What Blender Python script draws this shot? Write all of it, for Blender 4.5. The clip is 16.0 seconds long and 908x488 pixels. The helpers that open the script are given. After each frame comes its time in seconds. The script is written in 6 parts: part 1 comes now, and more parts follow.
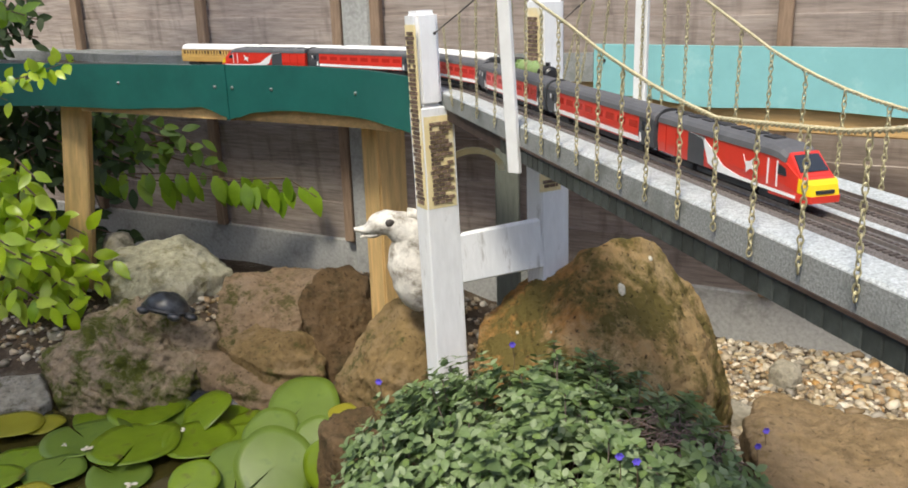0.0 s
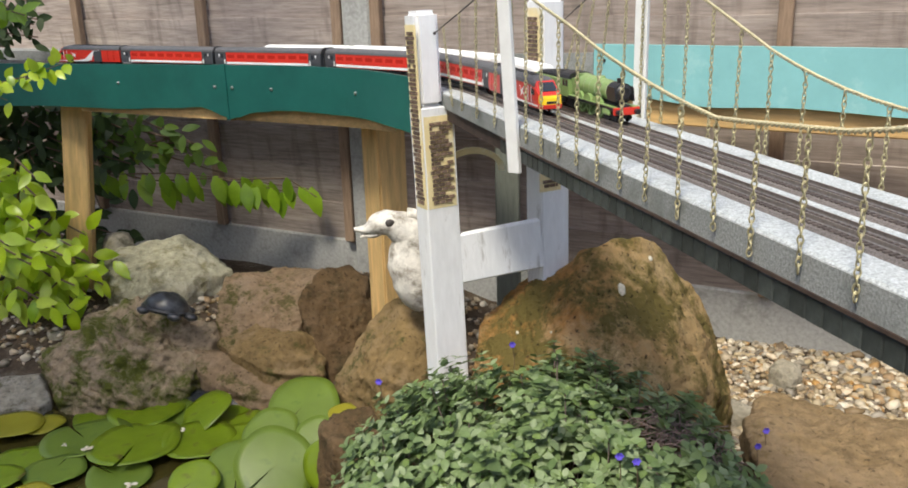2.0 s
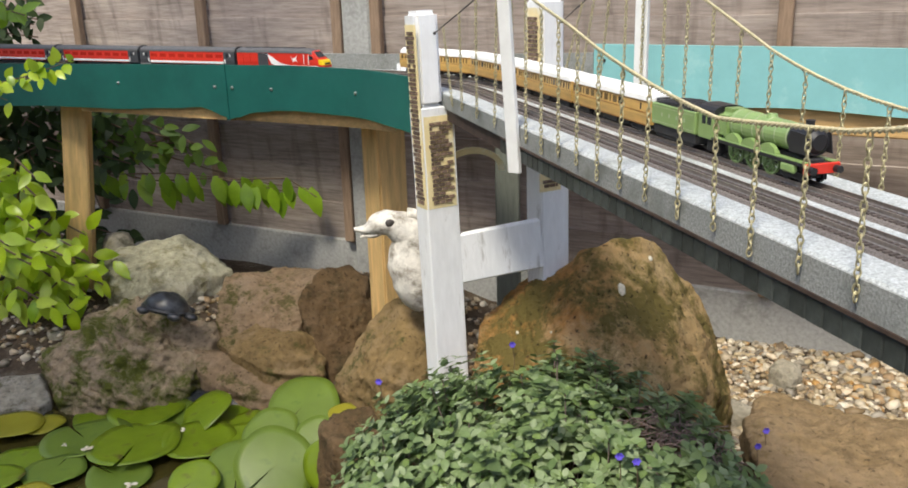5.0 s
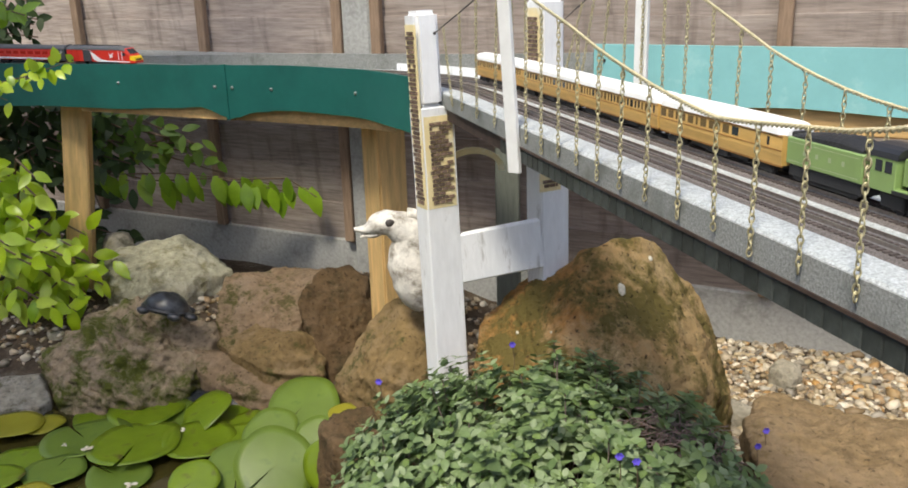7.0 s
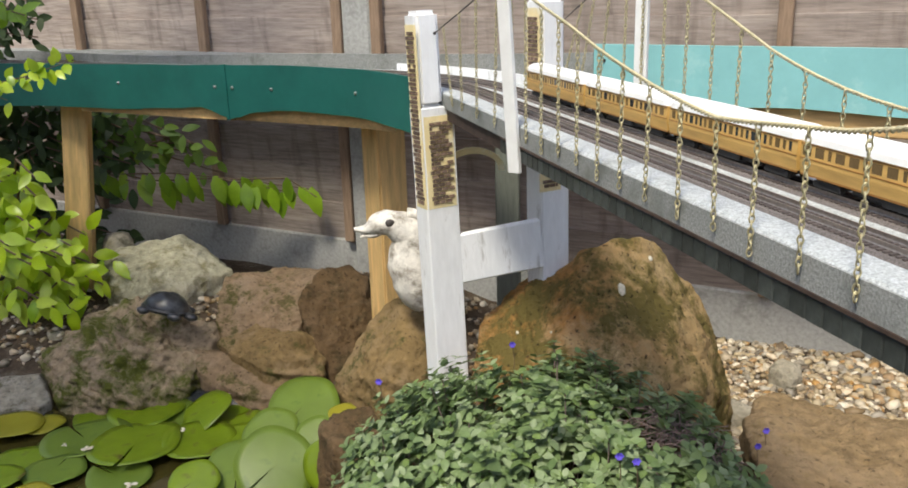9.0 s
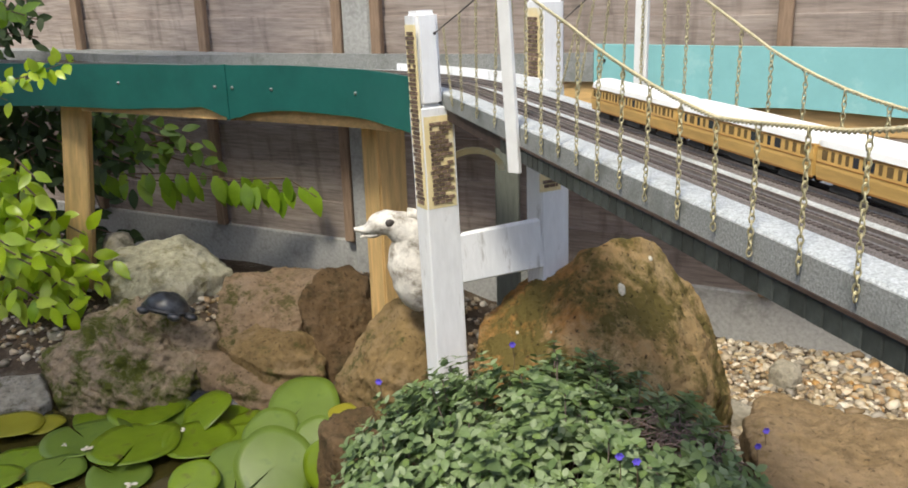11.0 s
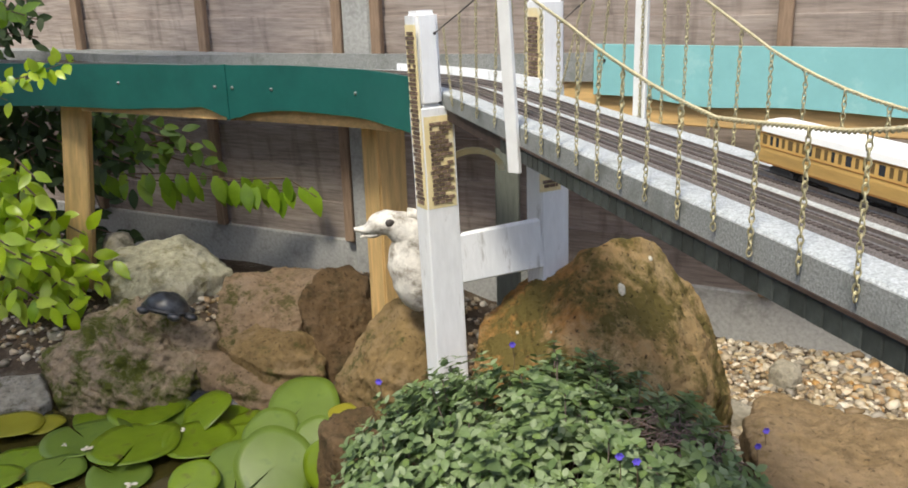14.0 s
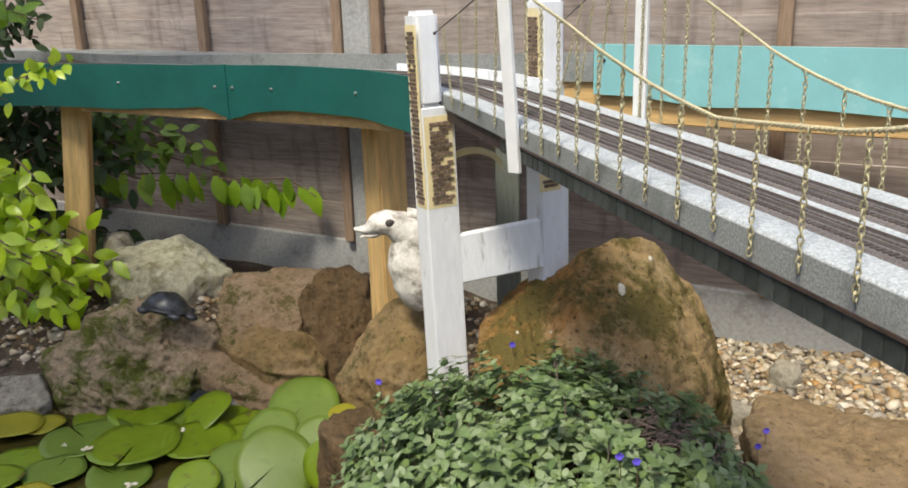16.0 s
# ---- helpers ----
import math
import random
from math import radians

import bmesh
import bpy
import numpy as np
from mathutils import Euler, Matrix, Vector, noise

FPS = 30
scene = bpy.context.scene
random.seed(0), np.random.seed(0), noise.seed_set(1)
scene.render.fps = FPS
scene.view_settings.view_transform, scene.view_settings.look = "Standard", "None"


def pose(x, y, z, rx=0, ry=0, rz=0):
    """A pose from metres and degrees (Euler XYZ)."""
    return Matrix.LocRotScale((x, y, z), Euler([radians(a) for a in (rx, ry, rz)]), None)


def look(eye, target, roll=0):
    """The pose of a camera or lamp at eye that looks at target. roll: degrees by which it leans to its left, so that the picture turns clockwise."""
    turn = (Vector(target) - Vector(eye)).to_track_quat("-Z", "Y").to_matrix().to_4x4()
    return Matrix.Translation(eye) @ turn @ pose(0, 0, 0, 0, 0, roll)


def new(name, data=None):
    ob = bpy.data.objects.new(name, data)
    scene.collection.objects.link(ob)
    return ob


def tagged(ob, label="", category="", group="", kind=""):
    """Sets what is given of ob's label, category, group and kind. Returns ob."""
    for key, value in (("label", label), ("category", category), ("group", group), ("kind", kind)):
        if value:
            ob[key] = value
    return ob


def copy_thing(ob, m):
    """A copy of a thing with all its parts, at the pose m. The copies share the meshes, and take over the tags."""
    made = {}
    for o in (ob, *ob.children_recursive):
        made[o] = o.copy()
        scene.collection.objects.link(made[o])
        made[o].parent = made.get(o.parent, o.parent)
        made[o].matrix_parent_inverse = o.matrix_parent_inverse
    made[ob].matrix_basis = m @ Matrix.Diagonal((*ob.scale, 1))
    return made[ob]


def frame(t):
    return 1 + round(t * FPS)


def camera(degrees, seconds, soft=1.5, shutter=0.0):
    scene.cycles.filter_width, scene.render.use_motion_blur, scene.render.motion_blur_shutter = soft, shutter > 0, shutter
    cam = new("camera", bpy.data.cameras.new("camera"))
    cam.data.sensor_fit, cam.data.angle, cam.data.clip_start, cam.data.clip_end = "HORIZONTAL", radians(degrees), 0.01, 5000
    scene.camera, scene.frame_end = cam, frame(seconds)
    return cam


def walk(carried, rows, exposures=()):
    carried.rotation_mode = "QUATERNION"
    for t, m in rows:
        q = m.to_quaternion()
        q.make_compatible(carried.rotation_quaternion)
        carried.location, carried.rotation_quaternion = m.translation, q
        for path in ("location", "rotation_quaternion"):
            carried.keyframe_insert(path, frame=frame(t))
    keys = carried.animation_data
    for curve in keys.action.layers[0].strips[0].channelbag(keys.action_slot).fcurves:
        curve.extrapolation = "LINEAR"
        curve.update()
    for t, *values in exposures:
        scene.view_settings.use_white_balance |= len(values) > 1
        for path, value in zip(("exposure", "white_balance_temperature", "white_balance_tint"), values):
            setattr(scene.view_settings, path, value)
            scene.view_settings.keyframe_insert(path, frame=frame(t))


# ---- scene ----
cam = camera(54.3, 16.0, soft=1.75)
EYE = (0.0, 0.0, 0.85)
VIEW = look(EYE, (0.0, 1.0, 0.85 - 0.2985), -1.7)
walk(cam, [(0.0, VIEW), (16.0, VIEW)], exposures=[(0.0, 0.88), (16.0, 0.88)])

# ---- light: bright, thinly clouded day, soft sun from behind the camera ----
world = bpy.data.worlds.new("sky")
scene.world = world
world.use_nodes = True
wn = world.node_tree.nodes
sky = wn.new("ShaderNodeTexSky")
sky.sky_type = 'NISHITA'
sky.sun_disc = False
SUN_EL, SUN_AZ = 58.0, 205.0
sky.sun_elevation, sky.sun_rotation = radians(SUN_EL), radians(SUN_AZ)
sky.air_density, sky.dust_density = 1.0, 3.0
world.node_tree.links.new(sky.outputs[0], wn["Background"].inputs[0])
wn["Background"].inputs[1].default_value = 0.13
sun_data = bpy.data.lights.new("sun", 'SUN')
sun_data.energy, sun_data.angle, sun_data.color = 2.0, radians(12), (1.0, 0.95, 0.80)
sun = new("sun", sun_data)
_az, _el = radians(SUN_AZ), radians(SUN_EL)
sun.matrix_world = look((0, 0, 8), (-math.sin(_az) * math.cos(_el), -math.cos(_az) * math.cos(_el), 8 - math.sin(_el)))

# ---- frames of reference ----
BA = radians(14.8)
D = Vector((-math.sin(BA), math.cos(BA), 0))          # along the bridge, away from the camera
N = Vector((math.cos(BA), math.sin(BA), 0))           # across it, to its far side
BRIDGE = Matrix(((N.x, D.x, 0, 0), (N.y, D.y, 0, 0), (0, 0, 1, 0), (0, 0, 0, 1)))
FA = radians(-28.8)
FENCE = Matrix.Rotation(FA, 4, 'Z') @ Matrix.Translation((0, 2.27, 0))   # x along the fence, y away from the camera
RAIL = 0.664
DECK = 0.656


# ---- materials ----
def mat(name, color, rough=0.6, scale=30.0, vary=0.25, bump=0.2, metal=0.0, stain=None, stain_scale=4.0, stain_amount=0.5,
        stretch=(1, 1, 1), rand=0.0, spec=0.5, depth=0.002, coat=0.0):
    m = bpy.data.materials.new(name)
    m.use_nodes = True
    nt = m.node_tree
    b = nt.nodes["Principled BSDF"]
    b.inputs["Roughness"].default_value = rough
    b.inputs["Metallic"].default_value = metal
    b.inputs["Specular IOR Level"].default_value = spec
    b.inputs["Coat Weight"].default_value = coat
    tc = nt.nodes.new("ShaderNodeTexCoord")
    mp = nt.nodes.new("ShaderNodeMapping")
    mp.inputs["Scale"].default_value = stretch
    nt.links.new(tc.outputs["Object"], mp.inputs[0])
    n1 = nt.nodes.new("ShaderNodeTexNoise")
    n1.inputs["Scale"].default_value = scale
    n1.inputs["Detail"].default_value = 6
    n1.inputs["Roughness"].default_value = 0.65
    nt.links.new(mp.outputs[0], n1.inputs[0])
    ramp = nt.nodes.new("ShaderNodeValToRGB")
    c = Vector(color)
    lo, hi = c * (1 - vary), c * (1 + vary)
    ramp.color_ramp.elements[0].position, ramp.color_ramp.elements[1].position = 0.3, 0.7
    ramp.color_ramp.elements[0].color = (*lo, 1)
    ramp.color_ramp.elements[1].color = (*[min(v, 0.95) for v in hi], 1)
    nt.links.new(n1.outputs[0], ramp.inputs[0])
    out = ramp.outputs[0]
    if stain:
        n2 = nt.nodes.new("ShaderNodeTexNoise")
        n2.inputs["Scale"].default_value = stain_scale
        n2.inputs["Detail"].default_value = 7
        n2.inputs["Roughness"].default_value = 0.7
        nt.links.new(mp.outputs[0], n2.inputs[0])
        r2 = nt.nodes.new("ShaderNodeValToRGB")
        r2.color_ramp.elements[0].position = 0.62 - 0.3 * stain_amount
        r2.color_ramp.elements[1].position = 0.74 - 0.22 * stain_amount
        nt.links.new(n2.outputs[0], r2.inputs[0])
        mx = nt.nodes.new("ShaderNodeMix")
        mx.data_type = 'RGBA'
        nt.links.new(r2.outputs[0], mx.inputs[0])
        nt.links.new(out, mx.inputs[6])
        mx.inputs[7].default_value = (*stain, 1)
        out = mx.outputs[2]
    if rand:
        oi = nt.nodes.new("ShaderNodeObjectInfo")
        mr = nt.nodes.new("ShaderNodeMapRange")
        mr.inputs[3].default_value, mr.inputs[4].default_value = 1 - rand, 1 + rand
        nt.links.new(oi.outputs["Random"], mr.inputs[0])
        hs = nt.nodes.new("ShaderNodeHueSaturation")
        nt.links.new(mr.outputs[0], hs.inputs["Value"])
        nt.links.new(out, hs.inputs["Color"])
        out = hs.outputs[0]
    nt.links.new(out, b.inputs["Base Color"])
    if bump:
        bp = nt.nodes.new("ShaderNodeBump")
        bp.inputs["Strength"].default_value = bump
        bp.inputs["Distance"].default_value = depth
        nt.links.new(n1.outputs[0], bp.inputs["Height"])
        nt.links.new(bp.outputs[0], b.inputs["Normal"])
    return m


def island_mat(name, colors, rough=0.6, scale=40.0, bump=0.2, trans=0.0, spec=0.4, depth=0.001, rot=None):
    """A material whose colour differs from one loose piece of the mesh to the next."""
    m = bpy.data.materials.new(name)
    m.use_nodes = True
    nt = m.node_tree
    b = nt.nodes["Principled BSDF"]
    b.inputs["Roughness"].default_value = rough
    b.inputs["Specular IOR Level"].default_value = spec
    geo = nt.nodes.new("ShaderNodeNewGeometry")
    ramp = nt.nodes.new("ShaderNodeValToRGB")
    els = ramp.color_ramp.elements
    while len(els) < len(colors):
        els.new(0.5)
    for i, c in enumerate(colors):
        els[i].position = i / max(1, len(colors) - 1)
        els[i].color = (*c, 1)
    nt.links.new(geo.outputs["Random Per Island"], ramp.inputs[0])
    tc = nt.nodes.new("ShaderNodeTexCoord")
    n1 = nt.nodes.new("ShaderNodeTexNoise")
    n1.inputs["Scale"].default_value = scale
    n1.inputs["Detail"].default_value = 4
    nt.links.new(tc.outputs["Object"], n1.inputs[0])
    mr = nt.nodes.new("ShaderNodeMapRange")
    mr.inputs[3].default_value, mr.inputs[4].default_value = 0.7, 1.3
    nt.links.new(n1.outputs[0], mr.inputs[0])
    hs = nt.nodes.new("ShaderNodeHueSaturation")
    nt.links.new(mr.outputs[0], hs.inputs["Value"])
    base = ramp.outputs[0]
    if rot:
        n2 = nt.nodes.new("ShaderNodeTexNoise")
        n2.inputs["Scale"].default_value = 24
        n2.inputs["Detail"].default_value = 5
        nt.links.new(tc.outputs["Object"], n2.inputs[0])
        r2 = nt.nodes.new("ShaderNodeValToRGB")
        r2.color_ramp.elements[0].position, r2.color_ramp.elements[1].position = 0.60, 0.70
        nt.links.new(n2.outputs[0], r2.inputs[0])
        mx = nt.nodes.new("ShaderNodeMix")
        mx.data_type = 'RGBA'
        nt.links.new(r2.outputs[0], mx.inputs[0])
        nt.links.new(base, mx.inputs[6])
        mx.inputs[7].default_value = (*rot, 1)
        base = mx.outputs[2]
    nt.links.new(base, hs.inputs["Color"])
    nt.links.new(hs.outputs[0], b.inputs["Base Color"])
    bp = nt.nodes.new("ShaderNodeBump")
    bp.inputs["Strength"].default_value = bump
    bp.inputs["Distance"].default_value = depth
    nt.links.new(n1.outputs[0], bp.inputs["Height"])
    nt.links.new(bp.outputs[0], b.inputs["Normal"])
    if trans:
        tr = nt.nodes.new("ShaderNodeBsdfTranslucent")
        nt.links.new(hs.outputs[0], tr.inputs[0])
        mix = nt.nodes.new("ShaderNodeMixShader")
        mix.inputs[0].default_value = trans
        nt.links.new(b.outputs[0], mix.inputs[1])
        nt.links.new(tr.outputs[0], mix.inputs[2])
        nt.links.new(mix.outputs[0], nt.nodes["Material Output"].inputs[0])
    return m


def rock_mat(name, base, patch, moss, moss_amount=0.4, scale=9.0, pits=0.5, tint=None, moss_scale=14):
    """Sandstone with paler patches, moss on what faces up and small dark pits."""
    m = mat(name, base, 0.9, 42, 0.34, 1.0, stain=patch, stain_scale=scale, stain_amount=0.45, depth=0.013, spec=0.2)
    nt = m.node_tree
    b = nt.nodes["Principled BSDF"]
    src = b.inputs["Base Color"].links[0].from_socket
    tc = nt.nodes["Texture Coordinate"]
    if tint:
        # the stone's colour turns from one end to the other, with an uneven border
        color, x0, x1 = tint
        sep = nt.nodes.new("ShaderNodeSeparateXYZ")
        nt.links.new(tc.outputs["Object"], sep.inputs[0])
        nz = nt.nodes.new("ShaderNodeTexNoise")
        nz.inputs["Scale"].default_value = 11
        nz.inputs["Detail"].default_value = 5
        nt.links.new(tc.outputs["Object"], nz.inputs[0])
        add = nt.nodes.new("ShaderNodeMath")
        add.operation = 'MULTIPLY_ADD'
        add.inputs[1].default_value = 0.3
        nt.links.new(nz.outputs[0], add.inputs[0])
        nt.links.new(sep.outputs[0], add.inputs[2])
        mr = nt.nodes.new("ShaderNodeMapRange")
        mr.inputs[1].default_value, mr.inputs[2].default_value, mr.inputs[4].default_value = x0 + 0.15, x1 + 0.15, 0.7
        nt.links.new(add.outputs[0], mr.inputs[0])
        mt = nt.nodes.new("ShaderNodeMix")
        mt.data_type = 'RGBA'
        nt.links.new(mr.outputs[0], mt.inputs[0])
        nt.links.new(src, mt.inputs[6])
        mt.inputs[7].default_value = (*color, 1)
        src = mt.outputs[2]
    ns = nt.nodes.new("ShaderNodeTexNoise")
    ns.inputs["Scale"].default_value = moss_scale
    ns.inputs["Detail"].default_value = 8
    ns.inputs["Roughness"].default_value = 0.75
    nt.links.new(tc.outputs["Object"], ns.inputs[0])
    r = nt.nodes.new("ShaderNodeValToRGB")
    r.color_ramp.elements[0].position = 0.66 - 0.3 * moss_amount
    r.color_ramp.elements[1].position = 0.76 - 0.3 * moss_amount
    nt.links.new(ns.outputs[0], r.inputs[0])
    mx = nt.nodes.new("ShaderNodeMix")
    mx.data_type = 'RGBA'
    nt.links.new(r.outputs[0], mx.inputs[0])
    nt.links.new(src, mx.inputs[6])
    mx.inputs[7].default_value = (*moss, 1)
    # moss and crust stand proud of the stone
    lift = nt.nodes.new("ShaderNodeBump")
    lift.inputs["Strength"].default_value = 0.6
    lift.inputs["Distance"].default_value = 0.006
    nt.links.new(ns.outputs[0], lift.inputs["Height"])
    nt.links.new(b.inputs["Normal"].links[0].from_socket, lift.inputs["Normal"])
    nt.links.new(lift.outputs[0], b.inputs["Normal"])
    vo = nt.nodes.new("ShaderNodeTexNoise")
    vo.inputs["Scale"].default_value = 110
    vo.inputs["Detail"].default_value = 5
    nt.links.new(tc.outputs["Object"], vo.inputs[0])
    r3 = nt.nodes.new("ShaderNodeValToRGB")
    r3.color_ramp.elements[0].position, r3.color_ramp.elements[1].position = 0.30, 0.40
    nt.links.new(vo.outputs[0], r3.inputs[0])
    mx2 = nt.nodes.new("ShaderNodeMix")
    mx2.data_type = 'RGBA'
    mx2.blend_type = 'MULTIPLY'
    mx2.inputs[0].default_value = pits
    nt.links.new(mx.outputs[2], mx2.inputs[6])
    nt.links.new(r3.outputs[0], mx2.inputs[7])
    nt.links.new(mx2.outputs[2], b.inputs["Base Color"])
    return m


M_FENCE = mat("weathered_fence_wood", (0.345, 0.288, 0.252), 0.85, 14, 0.34, 0.6, stain=(0.49, 0.42, 0.37), stain_scale=3.0, stain_amount=0.42,
              stretch=(0.7, 1, 9), rand=0.16, spec=0.2)
def weeps(m, color, amount):
    """Dark rain weeps running down a board, in uneven streaks."""
    nt = m.node_tree
    b = nt.nodes["Principled BSDF"]
    src = b.inputs["Base Color"].links[0].from_socket
    mp = nt.nodes.new("ShaderNodeMapping")
    mp.inputs["Scale"].default_value = (26, 26, 3.5)
    nt.links.new(nt.nodes["Texture Coordinate"].outputs["Object"], mp.inputs[0])
    n = nt.nodes.new("ShaderNodeTexNoise")
    n.inputs["Scale"].default_value = 1.0
    n.inputs["Detail"].default_value = 6
    nt.links.new(mp.outputs[0], n.inputs[0])
    r = nt.nodes.new("ShaderNodeValToRGB")
    r.color_ramp.elements[0].position, r.color_ramp.elements[1].position = 0.54, 0.74
    r.color_ramp.elements[1].color = (amount, amount, amount, 1)
    nt.links.new(n.outputs[0], r.inputs[0])
    mx = nt.nodes.new("ShaderNodeMix")
    mx.data_type = 'RGBA'
    nt.links.new(r.outputs[0], mx.inputs[0])
    nt.links.new(src, mx.inputs[6])
    mx.inputs[7].default_value = (*color, 1)
    nt.links.new(mx.outputs[2], b.inputs["Base Color"])
    return m


weeps(M_FENCE, (0.12, 0.094, 0.08), 0.6)
M_BATTEN = mat("fence_batten_wood", (0.25, 0.175, 0.12), 0.85, 20, 0.25, 0.4, stretch=(6, 6, 0.8), rand=0.1, spec=0.2)
M_CONCRETE = mat("pale_concrete", (0.36, 0.36, 0.34), 0.9, 90, 0.22, 0.5, stain=(0.2, 0.2, 0.18), stain_scale=6, stain_amount=0.25, spec=0.2)
M_FELT = mat("grey_mineral_felt", (0.44, 0.465, 0.47), 0.95, 420, 0.45, 0.9, stain=(0.20, 0.21, 0.2), stain_scale=9, stain_amount=0.2, spec=0.2, depth=0.001)
# Same felt as the top, darkened: side shade is put into the colour.
M_FELTSHADE = mat("grey_felt_shade_tone", (0.27, 0.28, 0.27), 0.95, 420, 0.45, 0.9, stain=(0.17, 0.18, 0.165), stain_scale=9, stain_amount=0.35, spec=0.2, depth=0.001)
M_GREEN = mat("dark_green_paint", (0.013, 0.105, 0.088), 0.42, 7, 0.22, 0.08, stain=(0.02, 0.115, 0.10), stain_scale=3, stain_amount=0.4, spec=0.4)
M_TURQ = mat("turquoise_paint", (0.225, 0.49, 0.50), 0.5, 6, 0.12, 0.08, stain=(0.33, 0.58, 0.57), stain_scale=10, stain_amount=0.2, spec=0.4)
M_PINE = mat("varnished_pine", (0.66, 0.445, 0.19), 0.5, 10, 0.28, 0.25, stretch=(7, 7, 0.7), stain=(0.30, 0.15, 0.05), stain_scale=3.5, stain_amount=0.15, rand=0.08)
M_PINEH = mat("varnished_pine_lengthwise", (0.60, 0.395, 0.165), 0.5, 10, 0.28, 0.25, stretch=(0.7, 7, 7), stain=(0.32, 0.17, 0.06), stain_scale=3.5, stain_amount=0.12)
M_WHITE = mat("worn_white_paint", (0.78, 0.79, 0.80), 0.55, 25, 0.07, 0.3, stretch=(3, 3, 0.7), stain=(0.42, 0.41, 0.39), stain_scale=13, stain_amount=0.10)
M_CREAM = mat("cream_primer", (0.78, 0.66, 0.36), 0.6, 25, 0.12, 0.2, stain=(0.8, 0.78, 0.7), stain_scale=14, stain_amount=0.3)
M_BRICKCARD = mat("brown_brick_relief", (0.155, 0.105, 0.075), 0.85, 160, 0.45, 0.3, rand=0.45)
M_SLATE = mat("dark_slate_sheet", (0.040, 0.046, 0.043), 0.5, 60, 0.35, 0.3, stain=(0.075, 0.085, 0.08), stain_scale=16, stain_amount=0.15, rand=0.35)
M_RUST = mat("rust_brown_edge", (0.055, 0.034, 0.025), 0.8, 60, 0.4, 0.3)
M_ALU = mat("painted_white_metal", (0.74, 0.75, 0.74), 0.4, 40, 0.06, 0.1)
M_BRASS = mat("brassy_chain", (0.50, 0.45, 0.27), 0.4, 300, 0.3, 0.2, metal=0.5)
M_ROPE = mat("pale_gold_rope", (0.55, 0.49, 0.31), 0.55, 300, 0.25, 0.3, metal=0.25)
M_WIRE = mat("dark_wire", (0.05, 0.045, 0.04), 0.5, 200, 0.2, 0)
M_SLEEPER = mat("dark_brown_sleeper", (0.075, 0.06, 0.055), 0.85, 200, 0.3, 0.3, rand=0.2)
M_BED = mat("grey_brown_trackbed", (0.17, 0.15, 0.14), 0.95, 500, 0.45, 0.8, depth=0.001, spec=0.1)
M_RAILS = mat("dull_nickel_rail", (0.33, 0.29, 0.26), 0.4, 200, 0.25, 0.1, metal=0.7)
M_SOIL = mat("damp_garden_soil", (0.075, 0.055, 0.038), 0.95, 50, 0.4, 0.8, stain=(0.14, 0.12, 0.09), stain_scale=20, stain_amount=0.35, depth=0.006, spec=0.15)
M_POST = mat("dark_grey_green_timber", (0.13, 0.14, 0.112), 0.8, 20, 0.25, 0.3, stretch=(6, 6, 0.7))
M_SCREW = mat("zinc_screw", (0.5, 0.5, 0.48), 0.35, 300, 0.1, 0, metal=0.9)


# ---- mesh helpers ----
def mesh_of(bm, name, material, smooth=False):
    me = bpy.data.meshes.new(name)
    bmesh.ops.recalc_face_normals(bm, faces=bm.faces)
    bm.to_mesh(me)
    bm.free()
    for m in (material if isinstance(material, (list, tuple)) else [material]):
        me.materials.append(m)
    if smooth:
        for p in me.polygons:
            p.use_smooth = True
    return me


def part(name, bm, material, parent=None, label="", smooth=False, m=None):
    ob = new(name, mesh_of(bm, name, material, smooth))
    if parent is not None:
        ob.parent = parent
    if m is not None:
        ob.matrix_basis = m
    return tagged(ob, label)


def thing(name, m=None, label="", category="", group="", kind=""):
    ob = new(name)
    ob.empty_display_size = 0.02
    if m is not None:
        ob.matrix_basis = m
    return tagged(ob, label, category, group, kind)


def box(bm, x0, x1, y0, y1, z0, z1, bevel=0.0, m=None, seg=1):
    vs = [bm.verts.new((x, y, z)) for x in (x0, x1) for y in (y0, y1) for z in (z0, z1)]
    fs = [bm.faces.new([vs[i] for i in q]) for q in ((0, 1, 3, 2), (4, 6, 7, 5), (0, 4, 5, 1), (2, 3, 7, 6), (0, 2, 6, 4), (1, 5, 7, 3))]
    allv = vs
    if bevel:
        es = list({e for f in fs for e in f.edges})
        r = bmesh.ops.bevel(bm, geom=es, offset=bevel, segments=seg, affect='EDGES')
        allv = list({v for f in r["faces"] for v in f.verts} | {v for v in vs if v.is_valid})
    if m is not None:
        bmesh.ops.transform(bm, matrix=m, verts=allv)
    return allv


def new_box(x0, x1, y0, y1, z0, z1, bevel=0.0, seg=1):
    bm = bmesh.new()
    box(bm, x0, x1, y0, y1, z0, z1, bevel, None, seg)
    return bm


